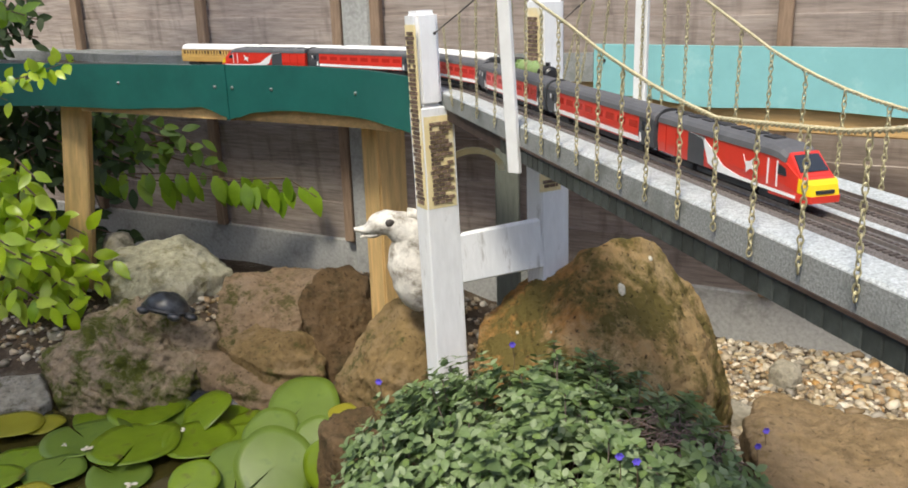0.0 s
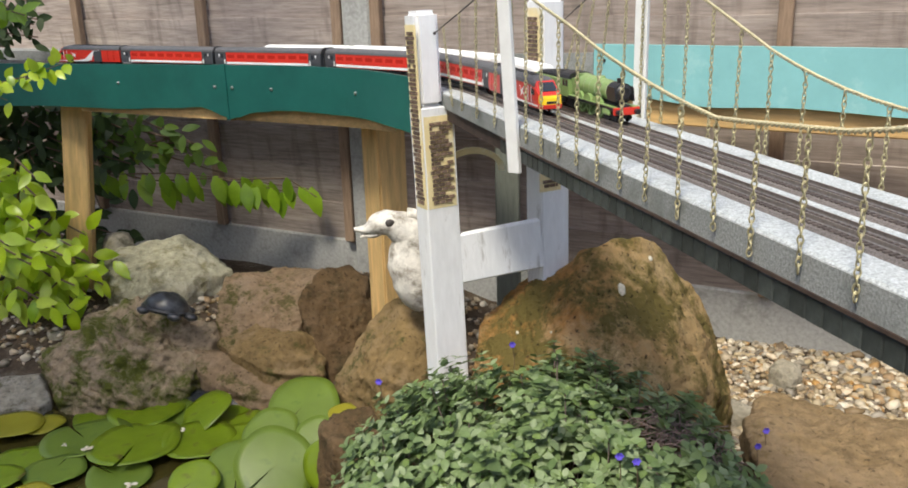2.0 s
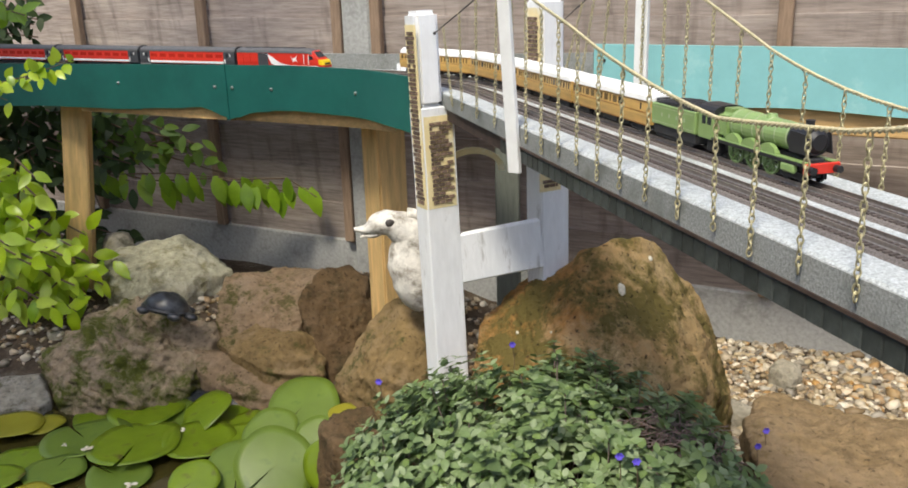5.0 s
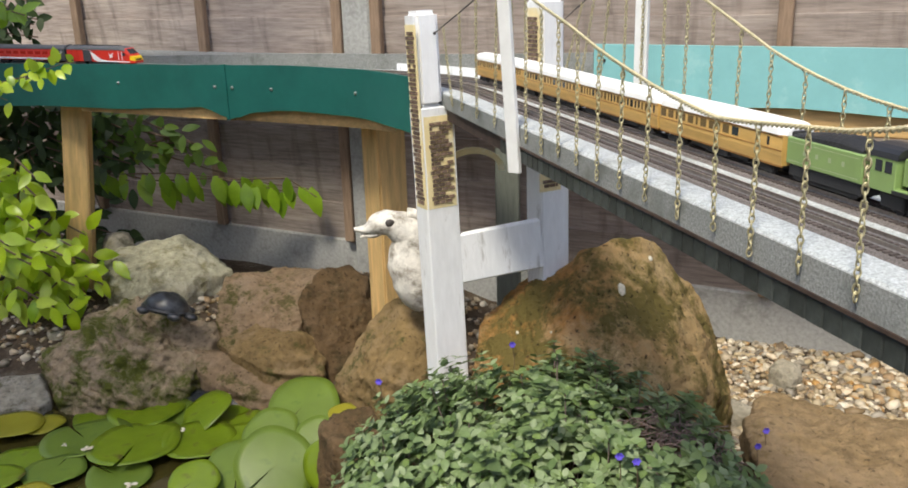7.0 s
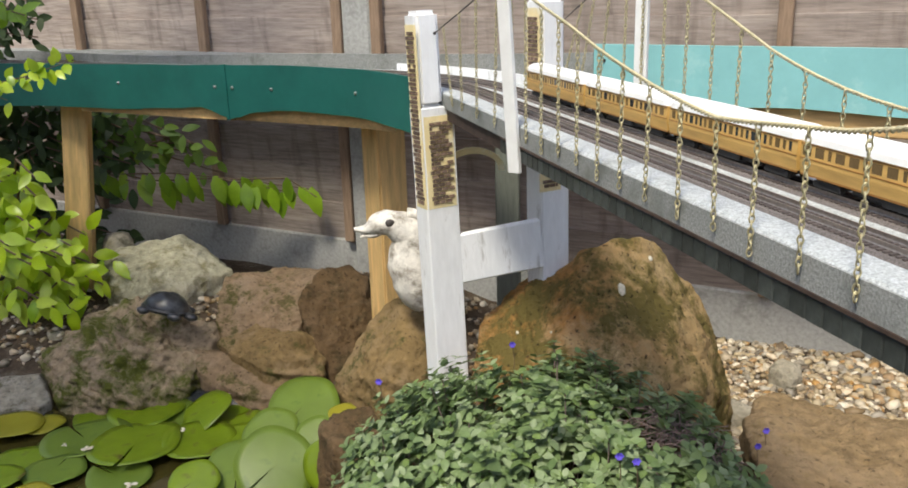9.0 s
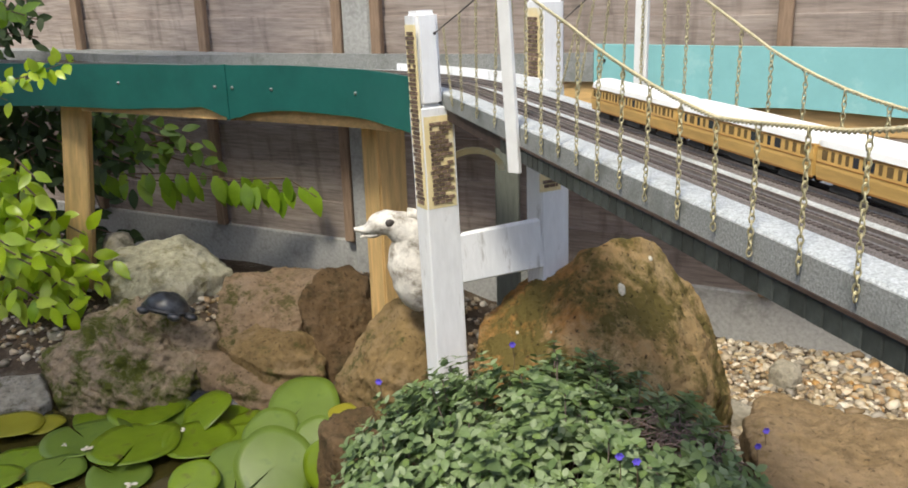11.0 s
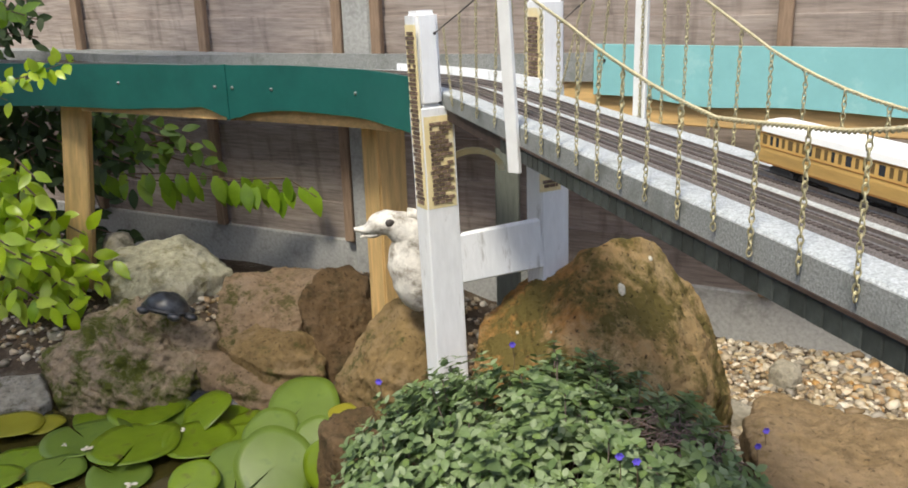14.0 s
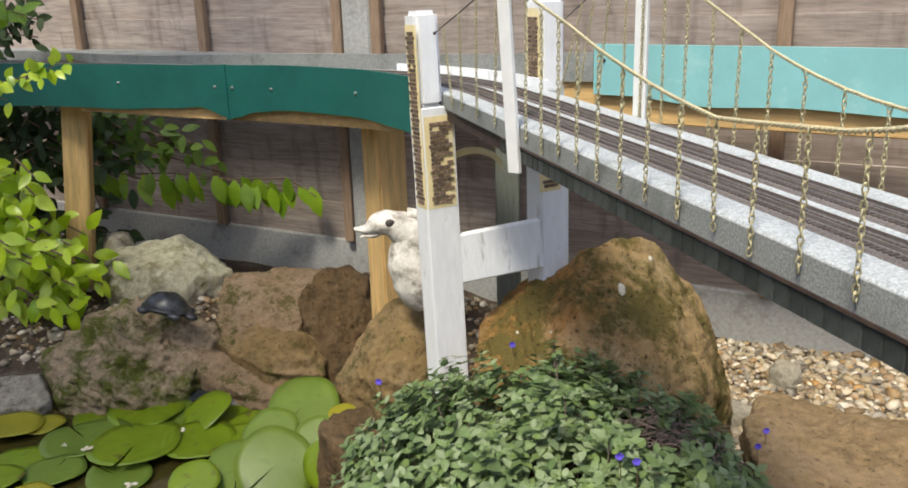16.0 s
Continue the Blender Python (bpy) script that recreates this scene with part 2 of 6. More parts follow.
def ring_tube(bm, pts, radii, sides=8, cap=True):
    """A tube along points, with a radius for each."""
    rings = []
    pts = [Vector(p) for p in pts]
    for i, p in enumerate(pts):
        t = (pts[min(i + 1, len(pts) - 1)] - pts[max(i - 1, 0)]).normalized()
        ref = Vector((0, 0, 1)) if abs(t.z) < 0.9 else Vector((1, 0, 0))
        a = t.cross(ref).normalized()
        b = a.cross(t)
        r = radii[i] if hasattr(radii, "__len__") else radii
        rings.append([bm.verts.new(p + (a * math.cos(k * math.tau / sides) + b * math.sin(k * math.tau / sides)) * r) for k in range(sides)])
    for u, v in zip(rings, rings[1:]):
        for k in range(sides):
            bm.faces.new((u[k], u[(k + 1) % sides], v[(k + 1) % sides], v[k]))
    if cap:
        bm.faces.new(rings[0])
        bm.faces.new(rings[-1])


def sweep(bm, pts, dirs, profile, closed=True):
    """A flat outline of (across, up) carried along points; across is to the far side of the heading."""
    rings = []
    for p, d in zip(pts, dirs):
        side = Vector((d.y, -d.x, 0))
        rings.append([bm.verts.new(Vector(p) + side * a + Vector((0, 0, z))) for a, z in profile])
    k = len(profile)
    for u, v in zip(rings, rings[1:]):
        for i in range(k if closed else k - 1):
            bm.faces.new((u[i], u[(i + 1) % k], v[(i + 1) % k], v[i]))
    if closed:
        bm.faces.new(rings[0])
        bm.faces.new(rings[-1])


def hewn_rock_bm(corners, back, seed, rough=0.010, sub=6, bed=None, beds=0.35):
    """A quarried stone: the hull of a few corners (centimetres), carried back and down to its bed, with worn edges, pits and bedding lines."""
    pts = []
    for x, y, z in corners:
        x, y, z = x / 100, y / 100, z / 100
        pts += [(x, y, z), (x * 1.02, y, 0.0), (x * 0.85, y + back, z * 0.88), (x * 0.9, y + back, 0.0)]
    hull = bmesh.new()
    for p in pts:
        hull.verts.new(p)
    bmesh.ops.convex_hull(hull, input=hull.verts)
    hv = [v.co for v in hull.verts if v.link_faces]
    c = Vector((sum(v.x for v in hv), sum(v.y for v in hv), sum(v.z for v in hv))) / len(hv)
    nrm, dist = [], []
    for f in hull.faces:
        f.normal_update()
        n = f.normal if f.normal.dot(f.calc_center_median() - c) > 0 else -f.normal
        k = n.dot(f.verts[0].co - c)
        if f.calc_area() > 1e-5 and k > 1e-4:
            nrm.append(tuple(n))
            dist.append(k)
    hull.free()
    bm = bmesh.new()
    bmesh.ops.create_icosphere(bm, subdivisions=sub, radius=1)
    dirs = np.array([tuple(v.co) for v in bm.verts])
    q = np.clip(dirs @ (np.array(nrm) / np.array(dist)[:, None]).T, 0, None)
    reach = 1.0 / ((q ** 90).sum(axis=1) ** (1 / 90))
    rng = random.Random(seed)
    off = Vector((rng.uniform(0, 50), rng.uniform(0, 50), rng.uniform(0, 50)))
    bed = Vector(bed or (rng.uniform(-.5, .5), rng.uniform(-.5, .5), 1)).normalized()
    for v, r in zip(bm.verts, reach):
        d = v.co.copy()
        p = c + d * float(r)
        h = 0.9 * noise.noise(p * 9 + off) + 0.55 * noise.noise(p * 23 + off) + 0.30 * noise.fractal(p * 55 + off, 0.8, 2.2, 4)
        h += beds * (abs(noise.noise(Vector((p.dot(bed) * 34, p.x * 4, p.y * 4)) + off)) - 0.25)
        h -= 2.2 * max(0.0, noise.noise(p * 33 - off) - 0.42)
        v.co = p + d * (h * rough)
    return bm


# ---- the railway's line: straight over the bridge, then a bend to the left ----
def line_at(u, off, s0=1.5, r0=0.6, turn=46.0):
    r, full = r0 + off - 0.4, radians(turn)
    if u < s0:
        return D * u + N * off, D.copy()
    c = N * (0.4 - r0) + D * s0
    th = min((u - s0) / r, full)
    dd = D * math.cos(th) - N * math.sin(th)
    nn = N * math.cos(th) + D * math.sin(th)
    p = c + nn * r
    if u - s0 > r * full:
        p = p + dd * (u - s0 - r * full)
    return p, dd


NEAR, FAR = 0.455, 0.515

# ==== setting ====
def ground_height(x, y):
    h = -0.09 + 0.008 * noise.noise(Vector((x * 6, y * 6, 0)))
    # pond basin
    px, py = (x + 0.92) / 1.0, (y - 1.12) / 0.88
    q = px * px + py * py
    if q < 1.15:
        h -= 0.32 * min(1.0, max(0.0, (1.15 - q) / 0.3))
    # bank of the planting bed
    bx, by = (x - 0.19) / 0.42, (y - 1.12) / 0.36
    q = bx * bx + by * by
    if q < 1.6:
        h += 0.20 * (1 - q / 1.6) ** 0.7
    # rubble bank behind the pond stones
    if x < 0.1:
        h += 0.10 * math.exp(-((y - 2.45) / 0.28) ** 2) * min(1, (0.1 - x) / 0.3)
    return h


def build_ground():
    xs = [-80, -25, -8, -4] + [-3 + i * 0.045 for i in range(134)] + [4, 8, 25, 80]
    ys = [-80, -25, -8, -2, -0.6] + [i * 0.045 for i in range(80)] + [4.5, 8, 25, 80]
    bm = bmesh.new()
    vs = [[bm.verts.new((x, y, ground_height(x, y))) for x in xs] for y in ys]
    for a, b in zip(vs, vs[1:]):
        for i in range(len(xs) - 1):
            bm.faces.new((a[i], a[i + 1], b[i + 1], b[i]))
    ob = part("ground", bm, M_SOIL, smooth=True)
    tagged(ob, "dark damp soil of the garden bed", "ground", kind="structure")


build_ground()

M_WATER = bpy.data.materials.new("dark_pond_water")
M_WATER.use_nodes = True
_b = M_WATER.node_tree.nodes["Principled BSDF"]
_b.inputs["Base Color"].default_value = (0.045, 0.038, 0.010, 1)
_b.inputs["Roughness"].default_value = 0.06
WATER = -0.12


def build_water():
    bm = bmesh.new()
    ring = []
    for k in range(48):
        a = k * math.tau / 48
        ring.append(bm.verts.new((-0.92 + 1.02 * math.cos(a), 1.12 + 0.90 * math.sin(a), WATER)))
    bm.faces.new(ring)
    tagged(part("water", bm, M_WATER), "still dark pond water", "water", kind="structure")


build_water()


def build_fence():
    """Concrete posts and gravel boards, with panels of overlapping horizontal boards and battens."""
    posts = [-5.21, -3.38, -1.548, 0.284, 2.116, 3.95]
    bm = new_box(-0.05, 0.05, -0.055, 0.055, -0.3, 1.75, 0.006)
    first = part("fence_post", bm, M_CONCRETE)
    tagged(first, "weathered square concrete fence post", "fence post", "concrete posts of the fence")
    first.matrix_basis = FENCE @ Matrix.Translation((posts[0], 0.03, 0))
    for x in posts[1:]:
        copy_thing(first, FENCE @ Matrix.Translation((x, 0.03, 0)))
    w = 1.832 - 0.10
    gb = part("gravel_board", new_box(-w / 2, w / 2, 0, 0.045, -0.22, 0.045, 0.004), M_CONCRETE)
    tagged(gb, "grey concrete gravel board under the fence panel", "gravel board", "gravel boards of the fence")
    panel = thing("garden_fence", None, "weathered brown lap-board fence panel with battens", "fence", "panels of the fence")
    z, i = 0.05, 0
    while z < 1.62:
        h = (0.118, 0.112, 0.121, 0.110, 0.120, 0.119, 0.131, 0.118)[i % 8]
        bm = bmesh.new()
        n = 36
        rows = []
        for k in range(n + 1):
            x = -w / 2 + w * k / n
            wav = 0.006 * noise.noise(Vector((x * 3, z * 7, 1))) + 0.003 * noise.noise(Vector((x * 11, z * 7, 5)))
            pr = [(0.014, z + wav * 0.3 - 0.012), (0.026, z + wav * 0.3 - 0.012), (0.012, z + wav + h), (-0.001, z + wav + h)]
            rows.append([bm.verts.new((x, yy, zz)) for yy, zz in pr])
        for a, b in zip(rows, rows[1:]):
            for q in range(4):
                bm.faces.new((a[q], a[(q + 1) % 4], b[(q + 1) % 4], b[q]))
        bm.faces.new(rows[0])
        bm.faces.new(rows[-1])
        part("board", bm, M_FENCE, panel)
        z += h
        i += 1
    for x in (-w / 2 + 0.02, -0.30, 0.30, w / 2 - 0.02):
        part("batten", new_box(x - 0.017, x + 0.017, -0.028, -0.003, 0.048, 1.66, 0.003), M_BATTEN, panel)
    part("capping", new_box(-w / 2, w / 2, -0.03, 0.04, 1.64, 1.67, 0.003), M_BATTEN, panel)
    mids = [(a + b) / 2 for a, b in zip(posts, posts[1:])]
    for j, x in enumerate(mids):
        m = FENCE @ Matrix.Translation((x, 0.0, 0))
        if j == 0:
            panel.matrix_basis = m
            gb.matrix_basis = m
        else:
            copy_thing(panel, m)
            copy_thing(gb, m)


build_fence()

# ---- unseen walls, added to close the garden behind the camera and cut low skylight ----
M_ADDEDWALL = mat("buff_unseen_wall", (0.30, 0.24, 0.19), 0.9, 40, 0.2, 0.4, stain=(0.22, 0.18, 0.14), stain_scale=1.5)
tagged(part("added_wall_back", new_box(-9.0, 9.0, -4.4, -4.0, -0.2, 2.2), M_ADDEDWALL), "plain buff unseen wall added behind the camera", "wall", kind="structure")
tagged(part("added_wall_side", new_box(-4.9, -4.6, -3.98, 2.6, -0.2, 2.2), M_ADDEDWALL), "plain unseen wall added at the side", "wall", kind="structure")

# ---- shelf along the fence, with its felt edge and turquoise fascia ----
SHELF = Matrix.Translation((0.331, 2.025, 0)) @ Matrix.Rotation(radians(-33), 4, 'Z')


def wavy_board(bm, x0, x1, y0, y1, top, bottom, n=80):
    """An upright board from x0 to x1 whose top and bottom heights are functions of x."""
    rows = []
    for k in range(n + 1):
        x = x0 + (x1 - x0) * k / n
        rows.append([bm.verts.new((x, y, z)) for y, z in ((y0, bottom(x)), (y1, bottom(x)), (y1, top(x)), (y0, top(x)))])
    for a, b in zip(rows, rows[1:]):
        for q in range(4):
            bm.faces.new((a[q], a[(q + 1) % 4], b[(q + 1) % 4], b[q]))
    bm.faces.new(rows[0])
    bm.faces.new(rows[-1])


def build_shelf():
    sh = thing("fence_shelf", SHELF, "felt-covered timber shelf along the fence with turquoise fascia", "railway shelf")
    # board and edging take the shade-darkened felt colour
    part("board", new_box(-3.0, 2.2, 0.008, 0.22, 0.628, 0.644, 0.002), M_FELTSHADE, sh, "grey felt-covered board")
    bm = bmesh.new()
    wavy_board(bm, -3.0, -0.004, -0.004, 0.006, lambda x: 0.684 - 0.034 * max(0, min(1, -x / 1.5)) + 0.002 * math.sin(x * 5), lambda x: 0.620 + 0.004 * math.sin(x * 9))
    part("edge_strip", bm, M_FELTSHADE, sh, "grey felt edging strip in the shade-darkened tone")
    bm = bmesh.new()
    wavy_board(bm, 0.0, 2.2, -0.010, 0.006, lambda x: 0.703,
               lambda x: 0.592 - 0.014 * max(0, min(1, (x - 0.12) / 0.15)) - 0.004 * math.sin(max(0, x - 0.1) * 14) * (x > 0.1))
    part("fascia", bm, M_TURQ, sh, "turquoise painted plywood fascia with a wavy lower edge")
    part("bearer", new_box(-0.42, 2.2, 0.0075, 0.055, 0.53, 0.6275, 0.003), M_PINEH, sh, "varnished pine bearer")
    for x in (-2.2, -1.2):
        part("bracket", new_box(x, x + 0.04, 0.05, 0.22, 0.56, 0.6275, 0.003), M_PINE, sh)
    for x in (0.025, 0.45, 0.88):
        bm = bmesh.new()
        bmesh.ops.create_cone(bm, cap_ends=True, segments=10, radius1=0.004, radius2=0.003, depth=0.003,
                              matrix=Matrix.Translation((x, -0.0115, 0.668 - 0.008 * (x > .1))) @ Matrix.Rotation(radians(90), 4, 'X'))
        part("screw", bm, M_WIRE, sh)


build_shelf()


# ---- bend on timber legs ----
def between(u, knots):
    for (a, za), (b, zb) in zip(knots, knots[1:]):
        if u <= b:
            f = max(0.0, (u - a) / (b - a))
            f = f * f * (3 - 2 * f)
            return za + (zb - za) * f
    return knots[-1][1]


FASCIA_TOP = ((1.70, 0.672), (1.91, 0.678), (2.07, 0.6805), (2.25, 0.6785), (2.42, 0.6755), (2.83, 0.671), (3.07, 0.667), (4.4, 0.664))
FASCIA_BASE = ((1.70, 0.562), (1.92, 0.578), (2.08, 0.582), (2.16, 0.575), (2.255, 0.556), (2.34, 0.579), (2.434, 0.572), (2.636, 0.562), (2.856, 0.560), (3.1, 0.552), (4.4, 0.55))


def build_bend():
    b = thing("railway_bend", None, "curved timber railway deck with dark green fascia", "railway deck")
    us = [1.50 + i * 0.03 for i in range(195)]
    P = [line_at(u, 0.41) for u in us]
    bm = bmesh.new()
    sweep(bm, [p for p, _ in P], [d for _, d in P], [(0.004, 0.630), (0.20, 0.630), (0.20, DECK - 0.0012), (0.004, DECK - 0.0012)])
    part("deck", bm, M_FELT, b, "grey felt-covered deck")
    # fascia, in two lengths that meet at a lap
    lap = 2.255
    for lo, hi, nm in ((1.70, lap, 0), (lap - 0.008, 4.4, 1)):
        n = 70
        bm = bmesh.new()
        rows = []
        for k in range(n + 1):
            u = lo + (hi - lo) * k / n
            p, d = line_at(u, 0.41)
            side = Vector((d.y, -d.x, 0))
            base = between(u, FASCIA_BASE) + 0.0015 * noise.noise(Vector((u * 30, 0, 3)))
            top = between(u, FASCIA_TOP)
            o = -0.006 if nm == 0 else -0.003
            rows.append([bm.verts.new(p + side * q + Vector((0, 0, z))) for q, z in ((o, base), (o + 0.006, base), (o + 0.006, top), (o, top))])
        for r0, r1 in zip(rows, rows[1:]):
            for q in range(4):
                bm.faces.new((r0[q], r0[(q + 1) % 4], r1[(q + 1) % 4], r1[q]))
        bm.faces.new(rows[0])
        bm.faces.new(rows[-1])
        f = part("fascia", bm, M_GREEN, b, "dark green painted plywood fascia")
        for u in ((1.885, 2.12, 2.235) if nm == 0 else (2.29, 2.61)):
            p, d = line_at(u, 0.41)
            side = Vector((d.y, -d.x, 0))
            c = p + side * (-0.0075 if nm == 0 else -0.0045) + Vector((0, 0, 0.628))
            sc = bmesh.new()
            bmesh.ops.create_uvsphere(sc, u_segments=8, v_segments=5, radius=0.0038, matrix=Matrix.Translation(c))
            part("screw", sc, M_SCREW, f)
    p, d = line_at(lap, 0.41)
    bm = bmesh.new()
    sweep(bm, [p - d * 0.004, p + d * 0.004], [d, d], [(-0.009, 0.553), (-0.003, 0.553), (-0.003, 0.680), (-0.009, 0.680)])
    part("joint_cover", bm, M_GREEN, b, "dark green joint cover strip")
    # far side upstand, white inside
    P2 = [line_at(u, 0.575) for u in [1.50 + i * 0.025 for i in range(22)]]
    bm = bmesh.new()
    sweep(bm, [p for p, _ in P2], [d for _, d in P2], [(0.0, 0.645), (0.006, 0.645), (0.006, 0.673), (0.0, 0.673)])
    part("upstand", bm, M_WHITE, b, "low white painted upstand")
    # timber rail below the deck
    for lo, hi, o in ((1.80, 2.255, 0.02), (2.255, 2.78, 0.012)):
        P3 = [line_at(lo + (hi - lo) * i / 20, 0.41) for i in range(21)]
        bm = bmesh.new()
        sweep(bm, [p for p, _ in P3], [d for _, d in P3], [(o, 0.549), (o + 0.03, 0.549), (o + 0.03, 0.63), (o, 0.63)])
        part("bearer", bm, M_PINEH, b, "varnished pine bearer")
    legs = [((-1.098, 2.475), 0.068, 10, 6.0), ((-0.158, 2.05), 0.076, 35, 0)]
    legs += [((p.x, p.y), 0.068, 30, 0) for p in (line_at(4.3, 0.5)[0], line_at(5.6, 0.5)[0], line_at(7.0, 0.5)[0])]
    for (x, y), w, rz, lean in legs:
        bm = new_box(-w / 2, w / 2, -w / 2, w / 2, -0.12, 0.628, 0.004, 2)
        part("leg", bm, M_PINE, b, "square varnished pine leg", m=pose(x, y, 0, 0, lean, rz))


build_bend()


# ---- bridge ----
S_END = -1.2


def build_bridge():
    br = thing("railway_bridge", BRIDGE, "grey felt-covered suspension bridge carrying two tracks", "bridge")
    bm = bmesh.new()
    box(bm, 0.4, 0.577, S_END, 1.70, 0.628, DECK, 0.002)
    part("deck", bm, M_FELT, br, "grey mineral felt deck")
    # thin sheet over the deck's side, its darker colour carrying the shade
    part("side_felt", new_box(0.3975, 0.4005, S_END, 1.60, 0.629, DECK - 0.002), M_FELTSHADE, br, "grey felt side in a shade-darkened tone")
    part("edge_strip", new_box(0.396, 0.402, S_END, 1.22, 0.6262, 0.6292), M_RUST, br, "rust-brown edge strip")
    part("beam", new_box(0.403, 0.574, S_END, 1.55, 0.606, 0.628), M_RUST, br)
    me = mesh_of(new_box(-0.0025, 0.0025, -0.0095, 0.0095, -0.0095, 0.0095, 0.001), "panel", M_SLATE)
    s = 1.215
    while s > 0.2:
        ob = new("panel", me)
        ob.parent = br
        ob.matrix_basis = Matrix.Translation((0.4005, s, 0.615))
        s -= 0.0197
    part("beam_facing", new_box(0.399, 0.403, S_END, 0.19, 0.6055, 0.6245), M_SLATE, br)
    return br


BRIDGE_OB = build_bridge()


def build_tower(x, y, z0, zn, z1, lean, turn, cards, foot, group, w=0.050):
    """A square white post, notched above zn for the deck, with brick relief on two faces. Its front ridge stands at x, y at the height zn."""
    t = thing("bridge_tower", None, "square white-painted timber tower post with brick-relief strips", "tower post", group)
    bm = new_box(0, w * foot, 0, w, z0 - zn, 0, 0.002)
    part("lower_post", bm, M_WHITE, t)
    bm = new_box(0, w * 0.94, 0.0, w, 0.0003, z1 - zn, 0.008, 3)
    part("upper_post", bm, M_WHITE, t)
    rng = random.Random(7)
    for face, a0, a1, za, zb in cards:
        def slab(lo, hi, d0, d1, k0, k1):
            b = bmesh.new()
            if face == 'side':
                box(b, -d1, -d0, lo, hi, k0 - zn, k1 - zn)
            else:
                box(b, lo, hi, -d1, -d0, k0 - zn, k1 - zn)
            return b
        part("cream_backing", slab(a0 - 0.010, a1 + 0.007, -0.0003, 0.0008, za - 0.008, zb + 0.012), M_CREAM, t, "cream primer under the brick relief")
        z, row = za, 0
        while z < zb - 0.004:
            q = a0 - (row % 2) * 0.0062
            while q < a1 - 0.001:
                lo, hi = max(q, a0 - (row % 3 == 1) * 0.003), min(q + 0.0108, a1 + (row % 2) * 0.003)
                if hi - lo > 0.002 and rng.random() > 0.03:
                    part("brick", slab(lo, hi, 0.0005, 0.0028, z, z + 0.0060), M_BRICKCARD, t)
                q += 0.0128
            z += 0.0080
            row += 1
    up = Vector((lean[0], lean[1], 1)).normalized()
    rot = Vector((0, 0, 1)).rotation_difference(up).to_matrix().to_4x4()
    t.matrix_basis = Matrix.Translation((x, y, zn)) @ rot @ Matrix.Rotation(radians(turn), 4, 'Z')
    return t


build_tower(-0.052, 1.575, 0.0, 0.632, 0.800, (-0.028, 0.015), 27, [('side', 0.010, 0.036, 0.455, 0.765), ('end', 0.014, 0.054, 0.455, 0.604)], 1.32, "towers of the bridge")
build_tower(0.170, 1.64, -0.12, 0.55, 0.815, (-0.01, 0.0), 27, [('side', 0.010, 0.040, 0.655, 0.785), ('end', 0.004, 0.034, 0.466, 0.482)], 1.05, "towers of the bridge", 0.058)
ob = part("cross_board", new_box(-0.02, 0.155, -0.008, 0.008, -0.052, 0.046, 0.003), M_WHITE)
tagged(ob, "white-painted timber cross board between the towers", "cross board")
ob.matrix_basis = Matrix.Translation((0.018, 1.61, 0.345)) @ pose(0, 0, 0, 0, -6, 12)


def build_mast(n0, s0, z0, z1, lean):
    t = part("bridge_mast", new_box(-0.0035, 0.0035, -0.010, 0.010, z0, z1, 0.001), M_ALU)
    tagged(t, "slim flat white mast carrying the bridge cable", "mast", "masts of the bridge")
    t.matrix_basis = Matrix.Translation(D * s0 + N * n0 - Vector((0.6 * math.sin(radians(lean)), 0, 0))) @ pose(0, 0, 0, 0, lean, 0) @ pose(0, 0, 0, 0, 0, 62 - 14.8)


build_mast(0.391, 1.14, 0.592, 0.93, -3.1)
build_mast(0.588, 1.16, 0.61, 0.93, 0)


def build_under_bridge():
    post = part("support_post", new_box(-0.029, 0.029, -0.029, 0.029, -0.12, 0.60, 0.003), M_POST)
    post.matrix_basis = pose(0.137, 2.13, 0, 0, 0, -8)
    tagged(post, "dark grey-green timber post behind the bridge tower", "support post")
    bm = bmesh.new()
    rows = []
    for k in range(17):
        a = math.pi * k / 16
        o, i = (0.060, 0.050)
        rows.append([bm.verts.new(v) for v in ((o * math.cos(a), -0.006, 0.045 * math.sin(a)), (o * math.cos(a), 0.006, 0.045 * math.sin(a)),
                                              (i * math.cos(a), 0.006, 0.034 * math.sin(a)), (i * math.cos(a), -0.006, 0.034 * math.sin(a)))])
    for u, v in zip(rows, rows[1:]):
        for q in range(4):
            bm.faces.new((u[q], u[(q + 1) % 4], v[(q + 1) % 4], v[q]))
    bm.faces.new(rows[0])
    bm.faces.new(rows[-1])
    arch_ob = part("portal_arch", bm, M_CREAM)
    arch_ob.matrix_basis = pose(0.040, 1.640, 0.503, 0, 0, 6)
    tagged(arch_ob, "cream arched trim below the bridge deck", "arch")


build_under_bridge()


